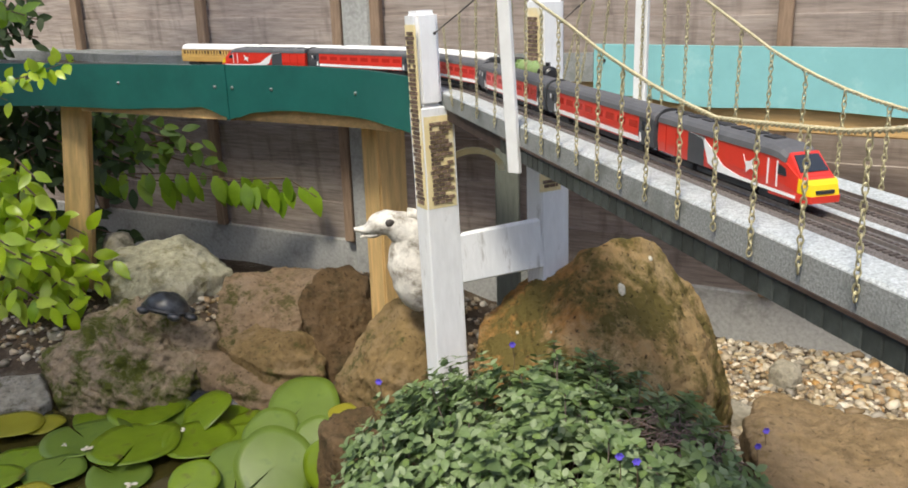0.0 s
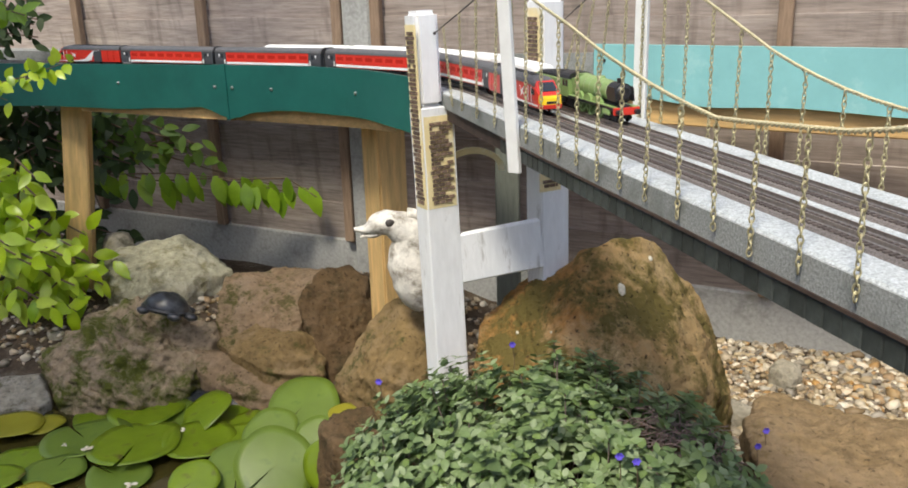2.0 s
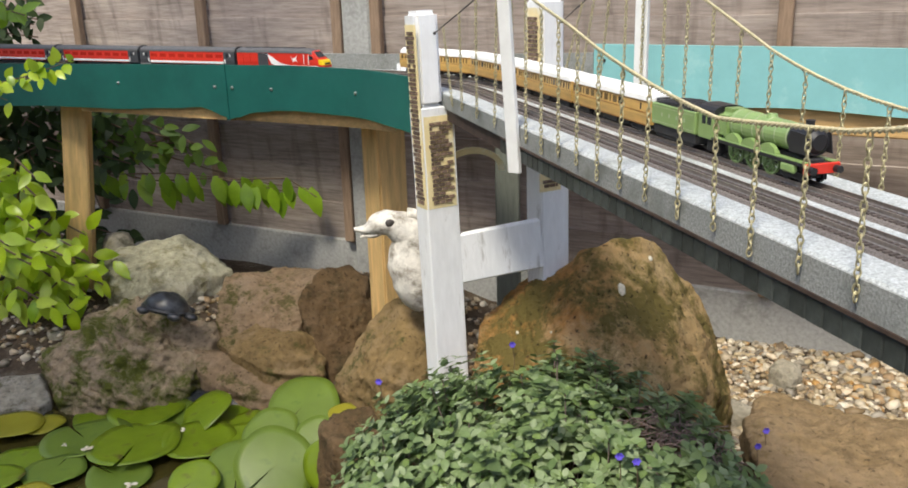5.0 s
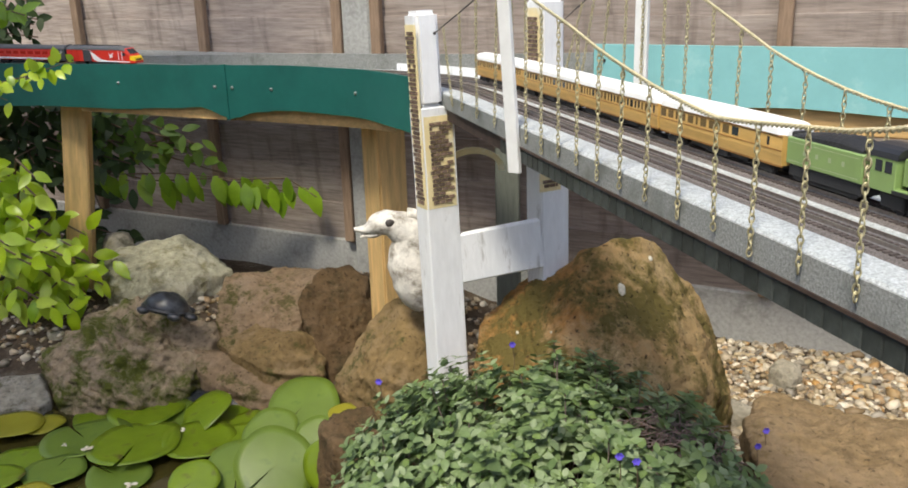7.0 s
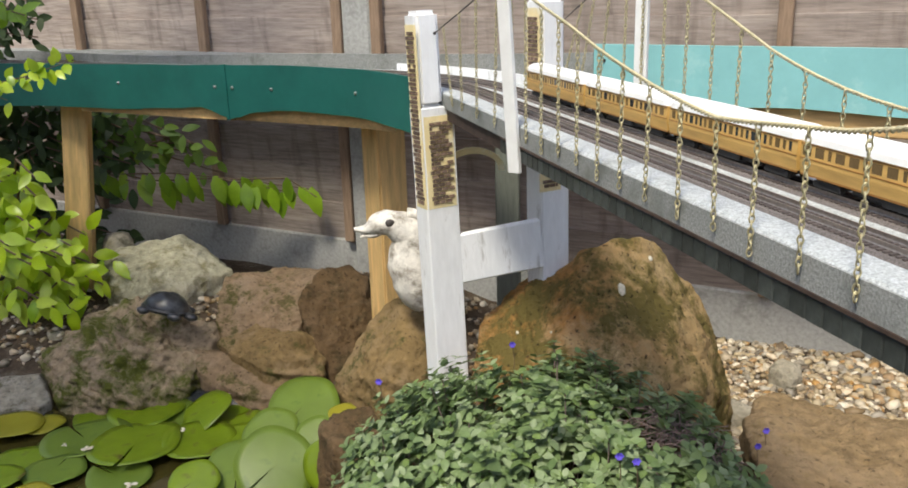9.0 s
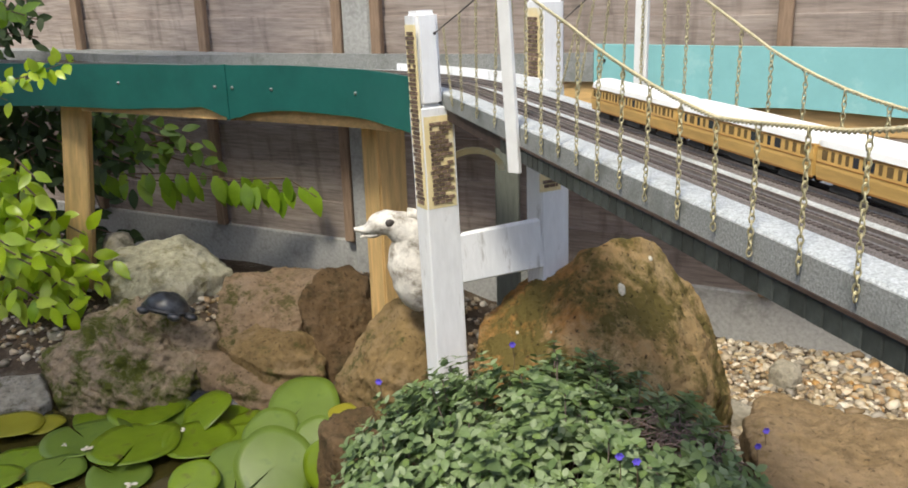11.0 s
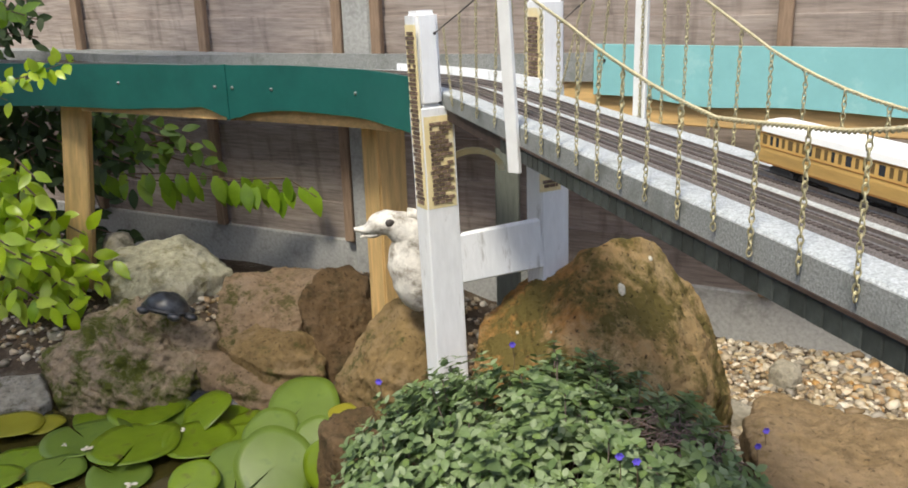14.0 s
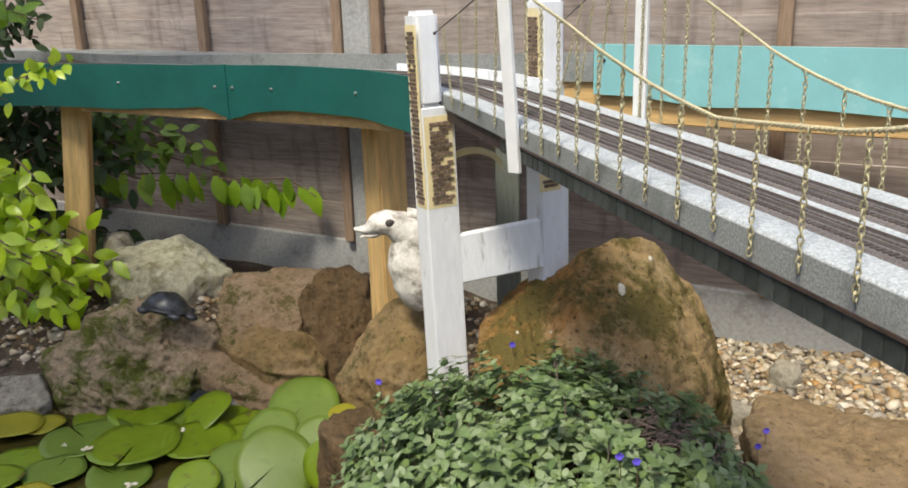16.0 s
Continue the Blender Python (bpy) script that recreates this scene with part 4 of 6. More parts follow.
# leaves that stand out of the water: place, size, tilt, kind
RAISED = ((-0.501, 1.47, -0.035, 0.046, 30, 4, 0), (-0.430, 1.51, -0.040, 0.070, 26, -6, 1), (-0.355, 1.50, -0.029, 0.080, 40, 8, 1), (-0.395, 1.66, -0.040, 0.058, 34, -4, 1),
          (-0.339, 1.76, -0.030, 0.081, 26, -8, 1), (-0.290, 1.62, -0.040, 0.050, 44, -12, 1), (-0.242, 1.46, -0.012, 0.055, 62, -35, 0), (-0.246, 1.70, -0.023, 0.033, 12, -6, 2),
          (-0.600, 1.86, -0.095, 0.075, 14, -22, 0))
for i, (x, y, z, r, rx, ry, k) in enumerate(RAISED):
    lily(x, y, z, r, (rx, ry), 230 + (i * 41) % 80, LILY_MATS[k],
         ("raised fresh green water lily leaf", "raised blue-green water lily leaf", "yellow fading water lily leaf")[k], 50 + i, -0.07)

# ---- blossom fallen on the leaves ----
M_BLOSSOM = island_mat("faded_white_blossom", [(0.78, 0.74, 0.62), (0.70, 0.62, 0.48)], 0.7, 80, 0.2, 0.2, 0.3)
for i, (x, y, z, r) in enumerate(((-0.80, 1.70, -0.095, 0.013), (-0.66, 1.565, -0.100, 0.012), (-0.60, 1.745, -0.078, 0.010), (-0.86, 1.73, -0.098, 0.008), (-0.47, 1.55, -0.06, 0.008), (-0.55, 1.93, -0.085, 0.009))):
    rngp = random.Random(i)
    bm = bmesh.new()
    for k in range(3):
        a = k * 1.5 + rngp.uniform(-.9, .9)
        bmesh.ops.create_uvsphere(bm, u_segments=8, v_segments=6, radius=1, matrix=Matrix.Translation((math.cos(a) * r * 0.6, math.sin(a) * r * 0.6, 0.002)) @ Matrix.Rotation(a, 4, 'Z') @ Matrix.Diagonal((r * 0.6, r * 0.36, r * 0.16, 1)))
    ob = part("fallen_blossom", bm, M_BLOSSOM, smooth=True)
    ob.matrix_basis = pose(x, y, z, 8, -6, i * 50)
    tagged(ob, "faded white blossom lying on the lily leaves", "blossom", "fallen blossoms on the pond")

# ---- leafy plants ----
M_CATLEAF = island_mat("grey_green_leaf", [(0.09, 0.145, 0.050), (0.20, 0.275, 0.120), (0.13, 0.195, 0.068), (0.30, 0.37, 0.21), (0.075, 0.12, 0.042), (0.19, 0.27, 0.085)], 0.5, 60, 0.2, 0.22, 0.3)
M_LIMELEAF = island_mat("lime_green_leaf", [(0.36, 0.52, 0.015), (0.48, 0.64, 0.02), (0.22, 0.38, 0.012), (0.56, 0.70, 0.07), (0.33, 0.50, 0.015)], 0.3, 30, 0.15, 0.36, 0.5)
M_FRESHLEAF = island_mat("fresh_green_leaf", [(0.20, 0.36, 0.015), (0.28, 0.46, 0.02), (0.15, 0.28, 0.012), (0.32, 0.48, 0.03)], 0.3, 30, 0.15, 0.3, 0.5)
M_MIDLEAF = island_mat("mid_green_leaf", [(0.08, 0.16, 0.02), (0.13, 0.24, 0.03), (0.20, 0.31, 0.04), (0.06, 0.12, 0.02)], 0.42, 30, 0.15, 0.28, 0.4)
# Greens set very dark: the shade round these leaves is put into the colour.
M_SHADELEAF = island_mat("shade_dark_leaf", [(0.03, 0.06, 0.014), (0.05, 0.09, 0.02), (0.025, 0.05, 0.012), (0.07, 0.11, 0.02)], 0.5, 30, 0.15, 0.2, 0.4)
M_STEM = mat("brown_stem", (0.13, 0.085, 0.05), 0.8, 60, 0.3, 0.3)
M_DRYSTEM = mat("purple_brown_dry_stem", (0.20, 0.145, 0.125), 0.85, 60, 0.3, 0.3)
M_PETAL = island_mat("violet_blue_petal", [(0.10, 0.08, 0.62), (0.16, 0.11, 0.70)], 0.5, 60, 0.1, 0.2, 0.3)


def add_leaf(verts, faces, c, along, nrm, length, width, bend=0.25, fold=0.25):
    """One pointed leaf with a folded midrib and a drooping tip."""
    along, nrm = along.normalized(), nrm.normalized()
    side = along.cross(nrm).normalized()
    nrm = side.cross(along)
    base = len(verts)
    prof = ((0.0, 0.10), (0.22, 0.80), (0.48, 1.0), (0.76, 0.66), (1.0, 0.03))
    for t, w in prof:
        mid = c + along * (length * t) - nrm * (bend * length * t * t)
        verts.append(tuple(mid + side * (w * width / 2) + nrm * (fold * w * width / 2)))
        verts.append(tuple(mid))
        verts.append(tuple(mid - side * (w * width / 2) + nrm * (fold * w * width / 2)))
    for k in range(4):
        a = base + k * 3
        faces.append((a, a + 1, a + 4, a + 3))
        faces.append((a + 1, a + 2, a + 5, a + 4))


def leaf_mesh(name, verts, faces, material, parent, label=""):
    me = bpy.data.meshes.new(name)
    me.from_pydata(verts, [], faces)
    me.materials.append(material)
    for p in me.polygons:
        p.use_smooth = True
    ob = new(name, me)
    ob.parent = parent
    return tagged(ob, label)


def mound(x, y):
    bx, by = abs(x - 0.125) / 0.32, abs(y - 1.13) / 0.335
    q = bx ** 2.6 + by ** 2.6
    lean = 0.02 * max(0.0, x - 0.16) / 0.3
    return max(ground_height(x, y), 0.05 + (0.170 - lean) * max(0, 1 - q) ** 0.30 + 0.045 * noise.noise(Vector((x * 11, y * 11, 2))) + 0.012 * max(0, y - 1.15) / 0.3), q


def build_mound_plant():
    rng = random.Random(17)
    t = thing("creeping_plant", None, "dense mound of grey-green creeping plant with blue flowers", "plant")
    V, F = [], []
    stems = bmesh.new()
    n = 0
    while n < 1650:
        x, y = rng.uniform(-0.22, 0.48), rng.uniform(0.78, 1.50)
        h, q = mound(x, y)
        if q > 1.0 + 0.10 * rng.random():
            continue
        bare = noise.noise(Vector((x * 7 + 3.3, y * 7, 0)))
        if (bare > 0.62 or ((x - 0.32) / 1.4) ** 2 + (y - 1.17) ** 2 < 0.0040) and rng.random() < 0.75:
            continue
        n += 1
        top = Vector((x, y, h + rng.uniform(-0.045, 0.022) + (rng.uniform(0.01, 0.04) if rng.random() < 0.12 else 0)))
        out = Vector(((x - 0.165) * 1.3, (y - 1.13) * 1.3 - 0.12, 0.75 + rng.uniform(-.2, .2))).normalized()
        for lev in range(rng.choice((2, 3))):
            cz = top - out * (0.011 * lev)
            a0 = rng.uniform(0, 6.28)
            k = 3 if lev == 0 else 4
            for j in range(k):
                a = a0 + j * math.tau / k + rng.uniform(-.3, .3)
                side = Vector((math.cos(a), math.sin(a), 0))
                al = side - out * side.dot(out) + out * rng.uniform(0.0, 0.9)
                L = rng.uniform(0.013, 0.027) * (0.75 + 0.2 * lev)
                add_leaf(V, F, cz, al, out + Vector((rng.uniform(-.3, .3), rng.uniform(-.3, .3), 0)), L, L * rng.uniform(0.55, 0.72), rng.uniform(0, .45), 0.25)
        if n % 3 == 0:
            g = Vector((x - out.x * 0.05, y - out.y * 0.05, max(ground_height(x, y), h - 0.09)))
            ring_tube(stems, [g, (g + top) / 2 + Vector((rng.uniform(-.01, .01), rng.uniform(-.01, .01), 0)), top], 0.0011, 4, False)
    tagged(leaf_mesh("foliage", V, F, M_CATLEAF, t, "small serrated grey-green leaves"), kind="stuff")
    tagged(part("stem_growth", stems, M_DRYSTEM, t, "thin purple-brown stems"), kind="stuff")
    dry = bmesh.new()
    for _ in range(260):
        a = Vector((0.32 + rng.gauss(0, 0.065), 1.17 + rng.gauss(0, 0.06), 0))
        a.z = mound(a.x, a.y)[0] - 0.012
        b = a + Vector((rng.uniform(-.04, .04), rng.uniform(-.04, .04), rng.uniform(-.01, .018)))
        ring_tube(dry, [a, (a + b) / 2 + Vector((0, 0, 0.006)), b], 0.0009, 4, False)
    tagged(part("dry_growth", dry, M_DRYSTEM, t, "dry purple-brown stalks"), kind="stuff")
    for p in ((-0.127, 1.297, 0.237), (0.095, 1.41, 0.246), (0.222, 0.99, 0.262), (0.453, 1.20, 0.157), (0.483, 1.25, 0.155), (0.200, 0.99, 0.270)):
        V, F = [], []
        c = Vector(p)
        for k in range(6):
            a = k * math.tau / 6
            add_leaf(V, F, c, Vector((math.cos(a), -0.5, math.sin(a))), Vector((0, -1, 0.2)), 0.0065, 0.0055, 0.1, 0.1)
        fl = leaf_mesh("flower", V, F, M_PETAL, t, "violet-blue flower")
        s = bmesh.new()
        ring_tube(s, [c + Vector((0, 0.002, 0)), c + Vector((0.004, 0.006, -0.03)), Vector((c.x, c.y + 0.01, mound(c.x, c.y)[0] - 0.05))], 0.0007, 4, False)
        part("flower_stalk", s, M_STEM, fl)


build_mound_plant()


def leafy_branch(name, label, branches, spacing, length, width, material, seed, droop=0.5, jitter=0.02, twig=0.003):
    """Branches, each a run of points, with leaves set alternately along them."""
    rng = random.Random(seed)
    t = thing(name, None, label, "plant")
    V, F = [], []
    bm = bmesh.new()
    for run in branches:
        pts = [Vector(p) for p in run]
        ring_tube(bm, pts, [twig * (1 - 0.6 * i / len(pts)) for i in range(len(pts))], 5)
        k = 0
        for a, b in zip(pts, pts[1:]):
            n = max(1, int((b - a).length / spacing))
            d = (b - a).normalized()
            for i in range(n):
                c = a.lerp(b, (i + rng.random()) / n) + Vector([rng.uniform(-jitter, jitter) for _ in range(3)])
                side = d.cross(Vector((0, -1, 0.3))).normalized() * (1 if k % 2 else -1) * (0.25 if droop > 0.9 else 1)
                al = side * 0.7 + d * 0.45 + Vector((rng.uniform(-.5, .5), rng.uniform(-.6, .1), rng.uniform(-.5, .3) - droop))
                L = rng.uniform(0.75, 1.15) * length
                add_leaf(V, F, c, al, Vector((rng.uniform(-.4, .4), -1, rng.uniform(0.2, 1.0))), L, L * width * rng.uniform(0.85, 1.15), rng.uniform(0, .35), 0.15)
                k += 1
    tagged(part("stem_growth", bm, M_STEM, t, "thin brown woody stems"), kind="stuff")
    tagged(leaf_mesh("foliage", V, F, material, t), kind="stuff")
    return t


leafy_branch("climber_spray", "spray of pale lime leaves hanging over the fascia",
             [[(-1.25, 2.12, 0.66), (-1.05, 2.06, 0.650), (-0.97, 2.05, 0.665), (-0.85, 2.05, 0.700)], [(-1.10, 2.06, 0.65), (-1.01, 2.04, 0.615)], [(-0.97, 2.05, 0.665), (-0.925, 2.04, 0.655)]],
             0.011, 0.036, 0.62, M_LIMELEAF, 5, 0.1, 0.012, 0.002)
rngb = random.Random(9)
low = []
for i in range(26):
    x0 = -1.32 + rngb.uniform(0, 0.16)
    z0 = rngb.uniform(0.05, 0.42)
    reach = 0.13 + 0.20 * max(0, 1 - abs(z0 - 0.14) / 0.2) * rngb.uniform(0.5, 1.0)
    y0 = rngb.uniform(2.14, 2.40)
    low.append([(x0, y0 + 0.1, z0 - 0.05), (x0 + reach * 0.5, y0, z0 + 0.03), (x0 + reach, y0 - 0.05, z0 - 0.01)])
leafy_branch("laurel_shrub", "lime-green leafy shrub growing beside the pine leg", low, 0.024, 0.064, 0.52, M_LIMELEAF, 6, 0.35, 0.02, 0.004)
back = []
for i in range(9):
    x0 = -1.20 + rngb.uniform(0, 0.12)
    back.append([(x0 - 0.1, 2.85, 0.50 - rngb.uniform(0, .1)), (x0 + 0.10, 2.82, 0.47 - rngb.uniform(0, .12)), (x0 + rngb.uniform(0.18, 0.34), 2.80, 0.40 - rngb.uniform(0, .2))])
leafy_branch("back_climber", "shaded dark green climber against the fence", back, 0.030, 0.055, 0.5, M_MIDLEAF, 7, 0.45, 0.03, 0.004)
# Dark-coloured growth that fills in the deep shade behind the shrub.
dark = []
for i in range(90):
    x0 = -1.75 + rngb.uniform(0, 0.52)
    z0 = rngb.uniform(0.0, 0.50)
    dark.append([(x0, 2.95, z0 - 0.1), (x0 + rngb.uniform(-.05, .1), 2.85, z0 + 0.04), (x0 + rngb.uniform(0.0, 0.25), 2.75, z0)])
leafy_branch("back_climber", "climber under the deck with leaves coloured dark for deep shade", dark, 0.022, 0.06, 0.5, M_SHADELEAF, 8, 0.4, 0.03, 0.004)
leafy_branch("trailing_branch", "long trailing branch of drooping green leaves before the fence",
             [[(-1.20, 2.78, 0.33), (-1.05, 2.76, 0.290), (-0.88, 2.75, 0.290), (-0.66, 2.75, 0.262), (-0.45, 2.75, 0.225)],
              [(-1.10, 2.77, 0.30), (-0.95, 2.76, 0.265), (-0.75, 2.75, 0.27), (-0.50, 2.75, 0.215)],
              [(-0.70, 2.75, 0.265), (-0.52, 2.74, 0.265), (-0.43, 2.74, 0.20)]], 0.040, 0.086, 0.46, M_FRESHLEAF, 10, 1.3, 0.012, 0.003)
# Extra dark leaves added to bring shade to this end of the fence.
high = []
for i in range(30):
    x0 = -1.85 + rngb.uniform(0, 0.45)
    z0 = rngb.uniform(0.66, 0.98)
    high.append([(x0, 2.98, z0 - 0.06), (x0 + 0.06, 2.92, z0 + 0.02), (x0 + rngb.uniform(0.10, 0.20), 2.90, z0)])
leafy_branch("back_climber", "added climber high on the fence, leaves coloured dark for shade", high, 0.022, 0.055, 0.5, M_SHADELEAF, 14, 0.4, 0.03, 0.004)
leafy_branch("climber_spray", "leafy tip of a climber high on the fence",
             [[(-1.45, 2.55, 0.86), (-1.28, 2.52, 0.83), (-1.15, 2.50, 0.79)], [(-1.4, 2.55, 0.78), (-1.24, 2.52, 0.76)], [(-1.45, 2.6, 0.9), (-1.22, 2.52, 0.86)]], 0.022, 0.055, 0.55, M_FRESHLEAF, 12, 0.3, 0.02, 0.003)

# ---- ornaments ----
M_DUCK = mat("chalky_speckled_white", (0.66, 0.63, 0.57), 0.85, 70, 0.22, 0.6, stain=(0.24, 0.21, 0.17), stain_scale=26, stain_amount=0.42, depth=0.003)
M_TURTLE = mat("dark_glazed_shell", (0.028, 0.03, 0.034), 0.32, 50, 0.5, 0.4, stain=(0.08, 0.085, 0.09), stain_scale=30, stain_amount=0.3)


def build_duck():
    """One cast piece: breast, neck and head in a single sweep, an open bill and painted eyes."""
    bm = bmesh.new()

    def swept(knots, n=14, m=20):
        fine = []
        for i in range(len(knots) - 1):
            p0, p1, p2, p3 = [knots[max(0, min(len(knots) - 1, i + k))] for k in (-1, 0, 1, 2)]
            for j in range(n if i == len(knots) - 2 else n - 1):
                f = j / (n - 1)
                fine.append([0.5 * (2 * b + (c - a) * f + (2 * a - 5 * b + 4 * c - d) * f * f + (3 * b - a - 3 * c + d) * f ** 3) for a, b, c, d in zip(p0, p1, p2, p3)])
        secs = []
        for i, (x, z, rs, ru) in enumerate(fine):
            a, b = fine[max(0, i - 1)], fine[min(len(fine) - 1, i + 1)]
            t = Vector((b[0] - a[0], 0, b[1] - a[1])).normalized()
            up = Vector((-t.z, 0, t.x))
            secs.append([bm.verts.new(Vector((x, 0, z)) + Vector((0, 1, 0)) * rs * math.cos(q) + up * ru * math.sin(q)) for q in [k * math.tau / m for k in range(m)]])
        for u, v in zip(secs, secs[1:]):
            for k in range(m):
                bm.faces.new((u[k], u[(k + 1) % m], v[(k + 1) % m], v[k]))
        bm.faces.new(secs[0])
        bm.faces.new(secs[-1])
    swept([(0.030, -0.004, 0.030, 0.030), (0.020, 0.030, 0.045, 0.046), (0.012, 0.075, 0.047, 0.052), (0.008, 0.115, 0.040, 0.046), (-0.004, 0.146, 0.034, 0.034),
           (-0.030, 0.163, 0.031, 0.026), (-0.056, 0.163, 0.025, 0.021), (-0.078, 0.156, 0.014, 0.010), (-0.102, 0.156, 0.010, 0.004)])
    swept([(-0.050, 0.150, 0.016, 0.008), (-0.072, 0.143, 0.012, 0.006), (-0.090, 0.140, 0.007, 0.003)])
    swept([(0.03, 0.06, 0.035, 0.03), (0.075, 0.075, 0.028, 0.02), (0.11, 0.095, 0.012, 0.006)])
    swept([(0.0, 0.180, 0.014, 0.010), (0.022, 0.176, 0.014, 0.012), (0.035, 0.162, 0.010, 0.010)])
    for v in bm.verts:
        v.co += Vector((noise.noise(v.co * 45), noise.noise(v.co * 45 + Vector((9, 0, 0))), noise.noise(v.co * 45 + Vector((0, 9, 0))))) * 0.0035
    first = len(bm.faces)
    for side in (-1, 1):
        bmesh.ops.create_uvsphere(bm, u_segments=12, v_segments=8, radius=0.0092, matrix=Matrix.Translation((-0.034, side * 0.0265, 0.171)) @ Matrix.Diagonal((1, 0.6, 0.85, 1)))
    bm.faces.ensure_lookup_table()
    for f in bm.faces[first:]:
        f.material_index = 1
    ob = part("duck_ornament", bm, [M_DUCK, M_BLACK_EYE], smooth=True)
    ob.matrix_basis = pose(-0.094, 1.75, 0.200, 0, 0, 6) @ Matrix.Scale(1.08, 4)
    tagged(ob, "weathered white plaster duck ornament with speckled breast", "duck ornament")


M_BLACK_EYE = mat("dark_painted_eye", (0.06, 0.05, 0.045), 0.6, 100, 0.3, 0.1)
build_duck()


def build_turtle():
    t = thing("turtle_ornament", pose(-0.712, 2.05, 0.096, -10, 12, -8), "dark glazed turtle ornament lying on the rock", "turtle ornament")
    bm = bmesh.new()
    bmesh.ops.create_uvsphere(bm, u_segments=32, v_segments=20, radius=1)
    for v in bm.verts:
        c = v.co
        g = 1 + 0.05 * math.copysign(1, math.sin(c.x * 7) * math.sin(c.y * 7)) * abs(math.sin(c.x * 7) * math.sin(c.y * 7)) ** 0.3
        v.co = Vector((c.x * 0.056, c.y * 0.046, max(c.z, -0.2) * 0.040 * (g if c.z > 0 else 1)))
    part("shell", bm, M_TURTLE, t, "plated dark shell", smooth=True)
    rim = bmesh.new()
    bmesh.ops.create_uvsphere(rim, u_segments=28, v_segments=8, radius=1, matrix=Matrix.Diagonal((0.063, 0.052, 0.008, 1)))
    part("rim", rim, M_TURTLE, t, smooth=True)
    for nm, x, y, a, b in (("head", 0.068, -0.012, 0.018, 0.013), ("leg", 0.040, -0.046, 0.018, 0.011), ("leg", -0.040, -0.044, 0.016, 0.011), ("leg", 0.040, 0.044, 0.018, 0.011), ("leg", -0.04, 0.044, 0.016, 0.011)):
        e = bmesh.new()
        bmesh.ops.create_uvsphere(e, u_segments=14, v_segments=10, radius=1, matrix=Matrix.Translation((x, y, -0.006)) @ Matrix.Diagonal((a, b, 0.010, 1)))
        part(nm, e, M_TURTLE, t, smooth=True)


build_turtle()
bm = hewn_rock_bm([(-12, -2, 3), (-8, 3, 6), (4, 3, 7), (12, 0, 4), (9, -4, 2), (-4, -5, 3)], 0.03, 77, 0.008, 4)
M_LINER = mat("wet_black_liner", (0.03, 0.035, 0.04), 0.25, 20, 0.3, 0.3)
ob = part("pond_liner", bm, M_LINER, smooth=True)
ob.matrix_basis = pose(-0.575, 1.93, -0.15, 0, 0, -6)
tagged(ob, "wet black fold of pond liner below the rocks", "pond liner")


# ---- garden tree beside the pond, outside the view, that shades the pond corner ----
def build_tree():
    rng = random.Random(23)
    t = thing("garden_tree", pose(-2.7, 0.6, -0.09), "garden tree with a leafy crown overhanging the pond", "tree")
    bm = bmesh.new()
    ring_tube(bm, [(0, 0, -0.1), (0.05, 0, 0.8), (0.0, 0.05, 1.6), (0.15, 0.1, 2.3)], [0.09, 0.075, 0.06, 0.045], 10)
    trunk = part("trunk", bm, M_STEM, t, "brown tapered trunk", smooth=True)
    V, F = [], []
    for i in range(18):
        end = Vector((rng.uniform(0.5, 2.0), rng.uniform(-0.7, 1.5), rng.uniform(2.3, 3.1)))
        st = Vector((0.05, 0.05, rng.uniform(1.5, 2.3)))
        mid = st.lerp(end, 0.5) + Vector((0, 0, 0.15))
        bm = bmesh.new()
        ring_tube(bm, [st, mid, end], [0.03, 0.02, 0.008], 6)
        part("limb", bm, M_STEM, t)
        for _ in range(56):
            f = rng.random() ** 0.4
            c = (st.lerp(mid, f * 2) if f < 0.5 else mid.lerp(end, f * 2 - 1)) + Vector((rng.gauss(0, .14), rng.gauss(0, .14), rng.gauss(0, .10)))
            for _k in range(3):
                al = Vector((rng.uniform(-1, 1), rng.uniform(-1, 1), rng.uniform(-.8, .3)))
                add_leaf(V, F, c, al, Vector((rng.uniform(-.5, .5), rng.uniform(-.5, .5), 1)), rng.uniform(0.07, 0.11), 0.05)
    tagged(leaf_mesh("crown", V, F, M_MIDLEAF, t, "uneven green crown"), kind="stuff")


build_tree()

# ==== trains ====
M_RED = mat("gloss_red_coach_paint", (0.62, 0.035, 0.02), 0.32, 40, 0.06, 0.0, coat=0.2)
M_DKRED = mat("dark_red_window_band", (0.43, 0.026, 0.018), 0.25, 40, 0.1, 0.0)
M_ROOF = mat("dark_grey_coach_roof", (0.10, 0.10, 0.105), 0.6, 60, 0.15, 0.1)
M_VEST = mat("charcoal_coach_end", (0.055, 0.058, 0.065), 0.5, 60, 0.15, 0.0)
M_WHITEGLOSS = mat("white_lining", (0.80, 0.80, 0.80), 0.4, 60, 0.03, 0.0)
M_YELLOW = mat("warning_yellow_front", (0.80, 0.55, 0.01), 0.35, 60, 0.05, 0.0)
M_GLASSDK = mat("dark_model_glazing", (0.03, 0.035, 0.045), 0.12, 40, 0.1, 0.0)
M_BLACK = mat("matt_black_underframe", (0.022, 0.022, 0.024), 0.7, 100, 0.3, 0.1)
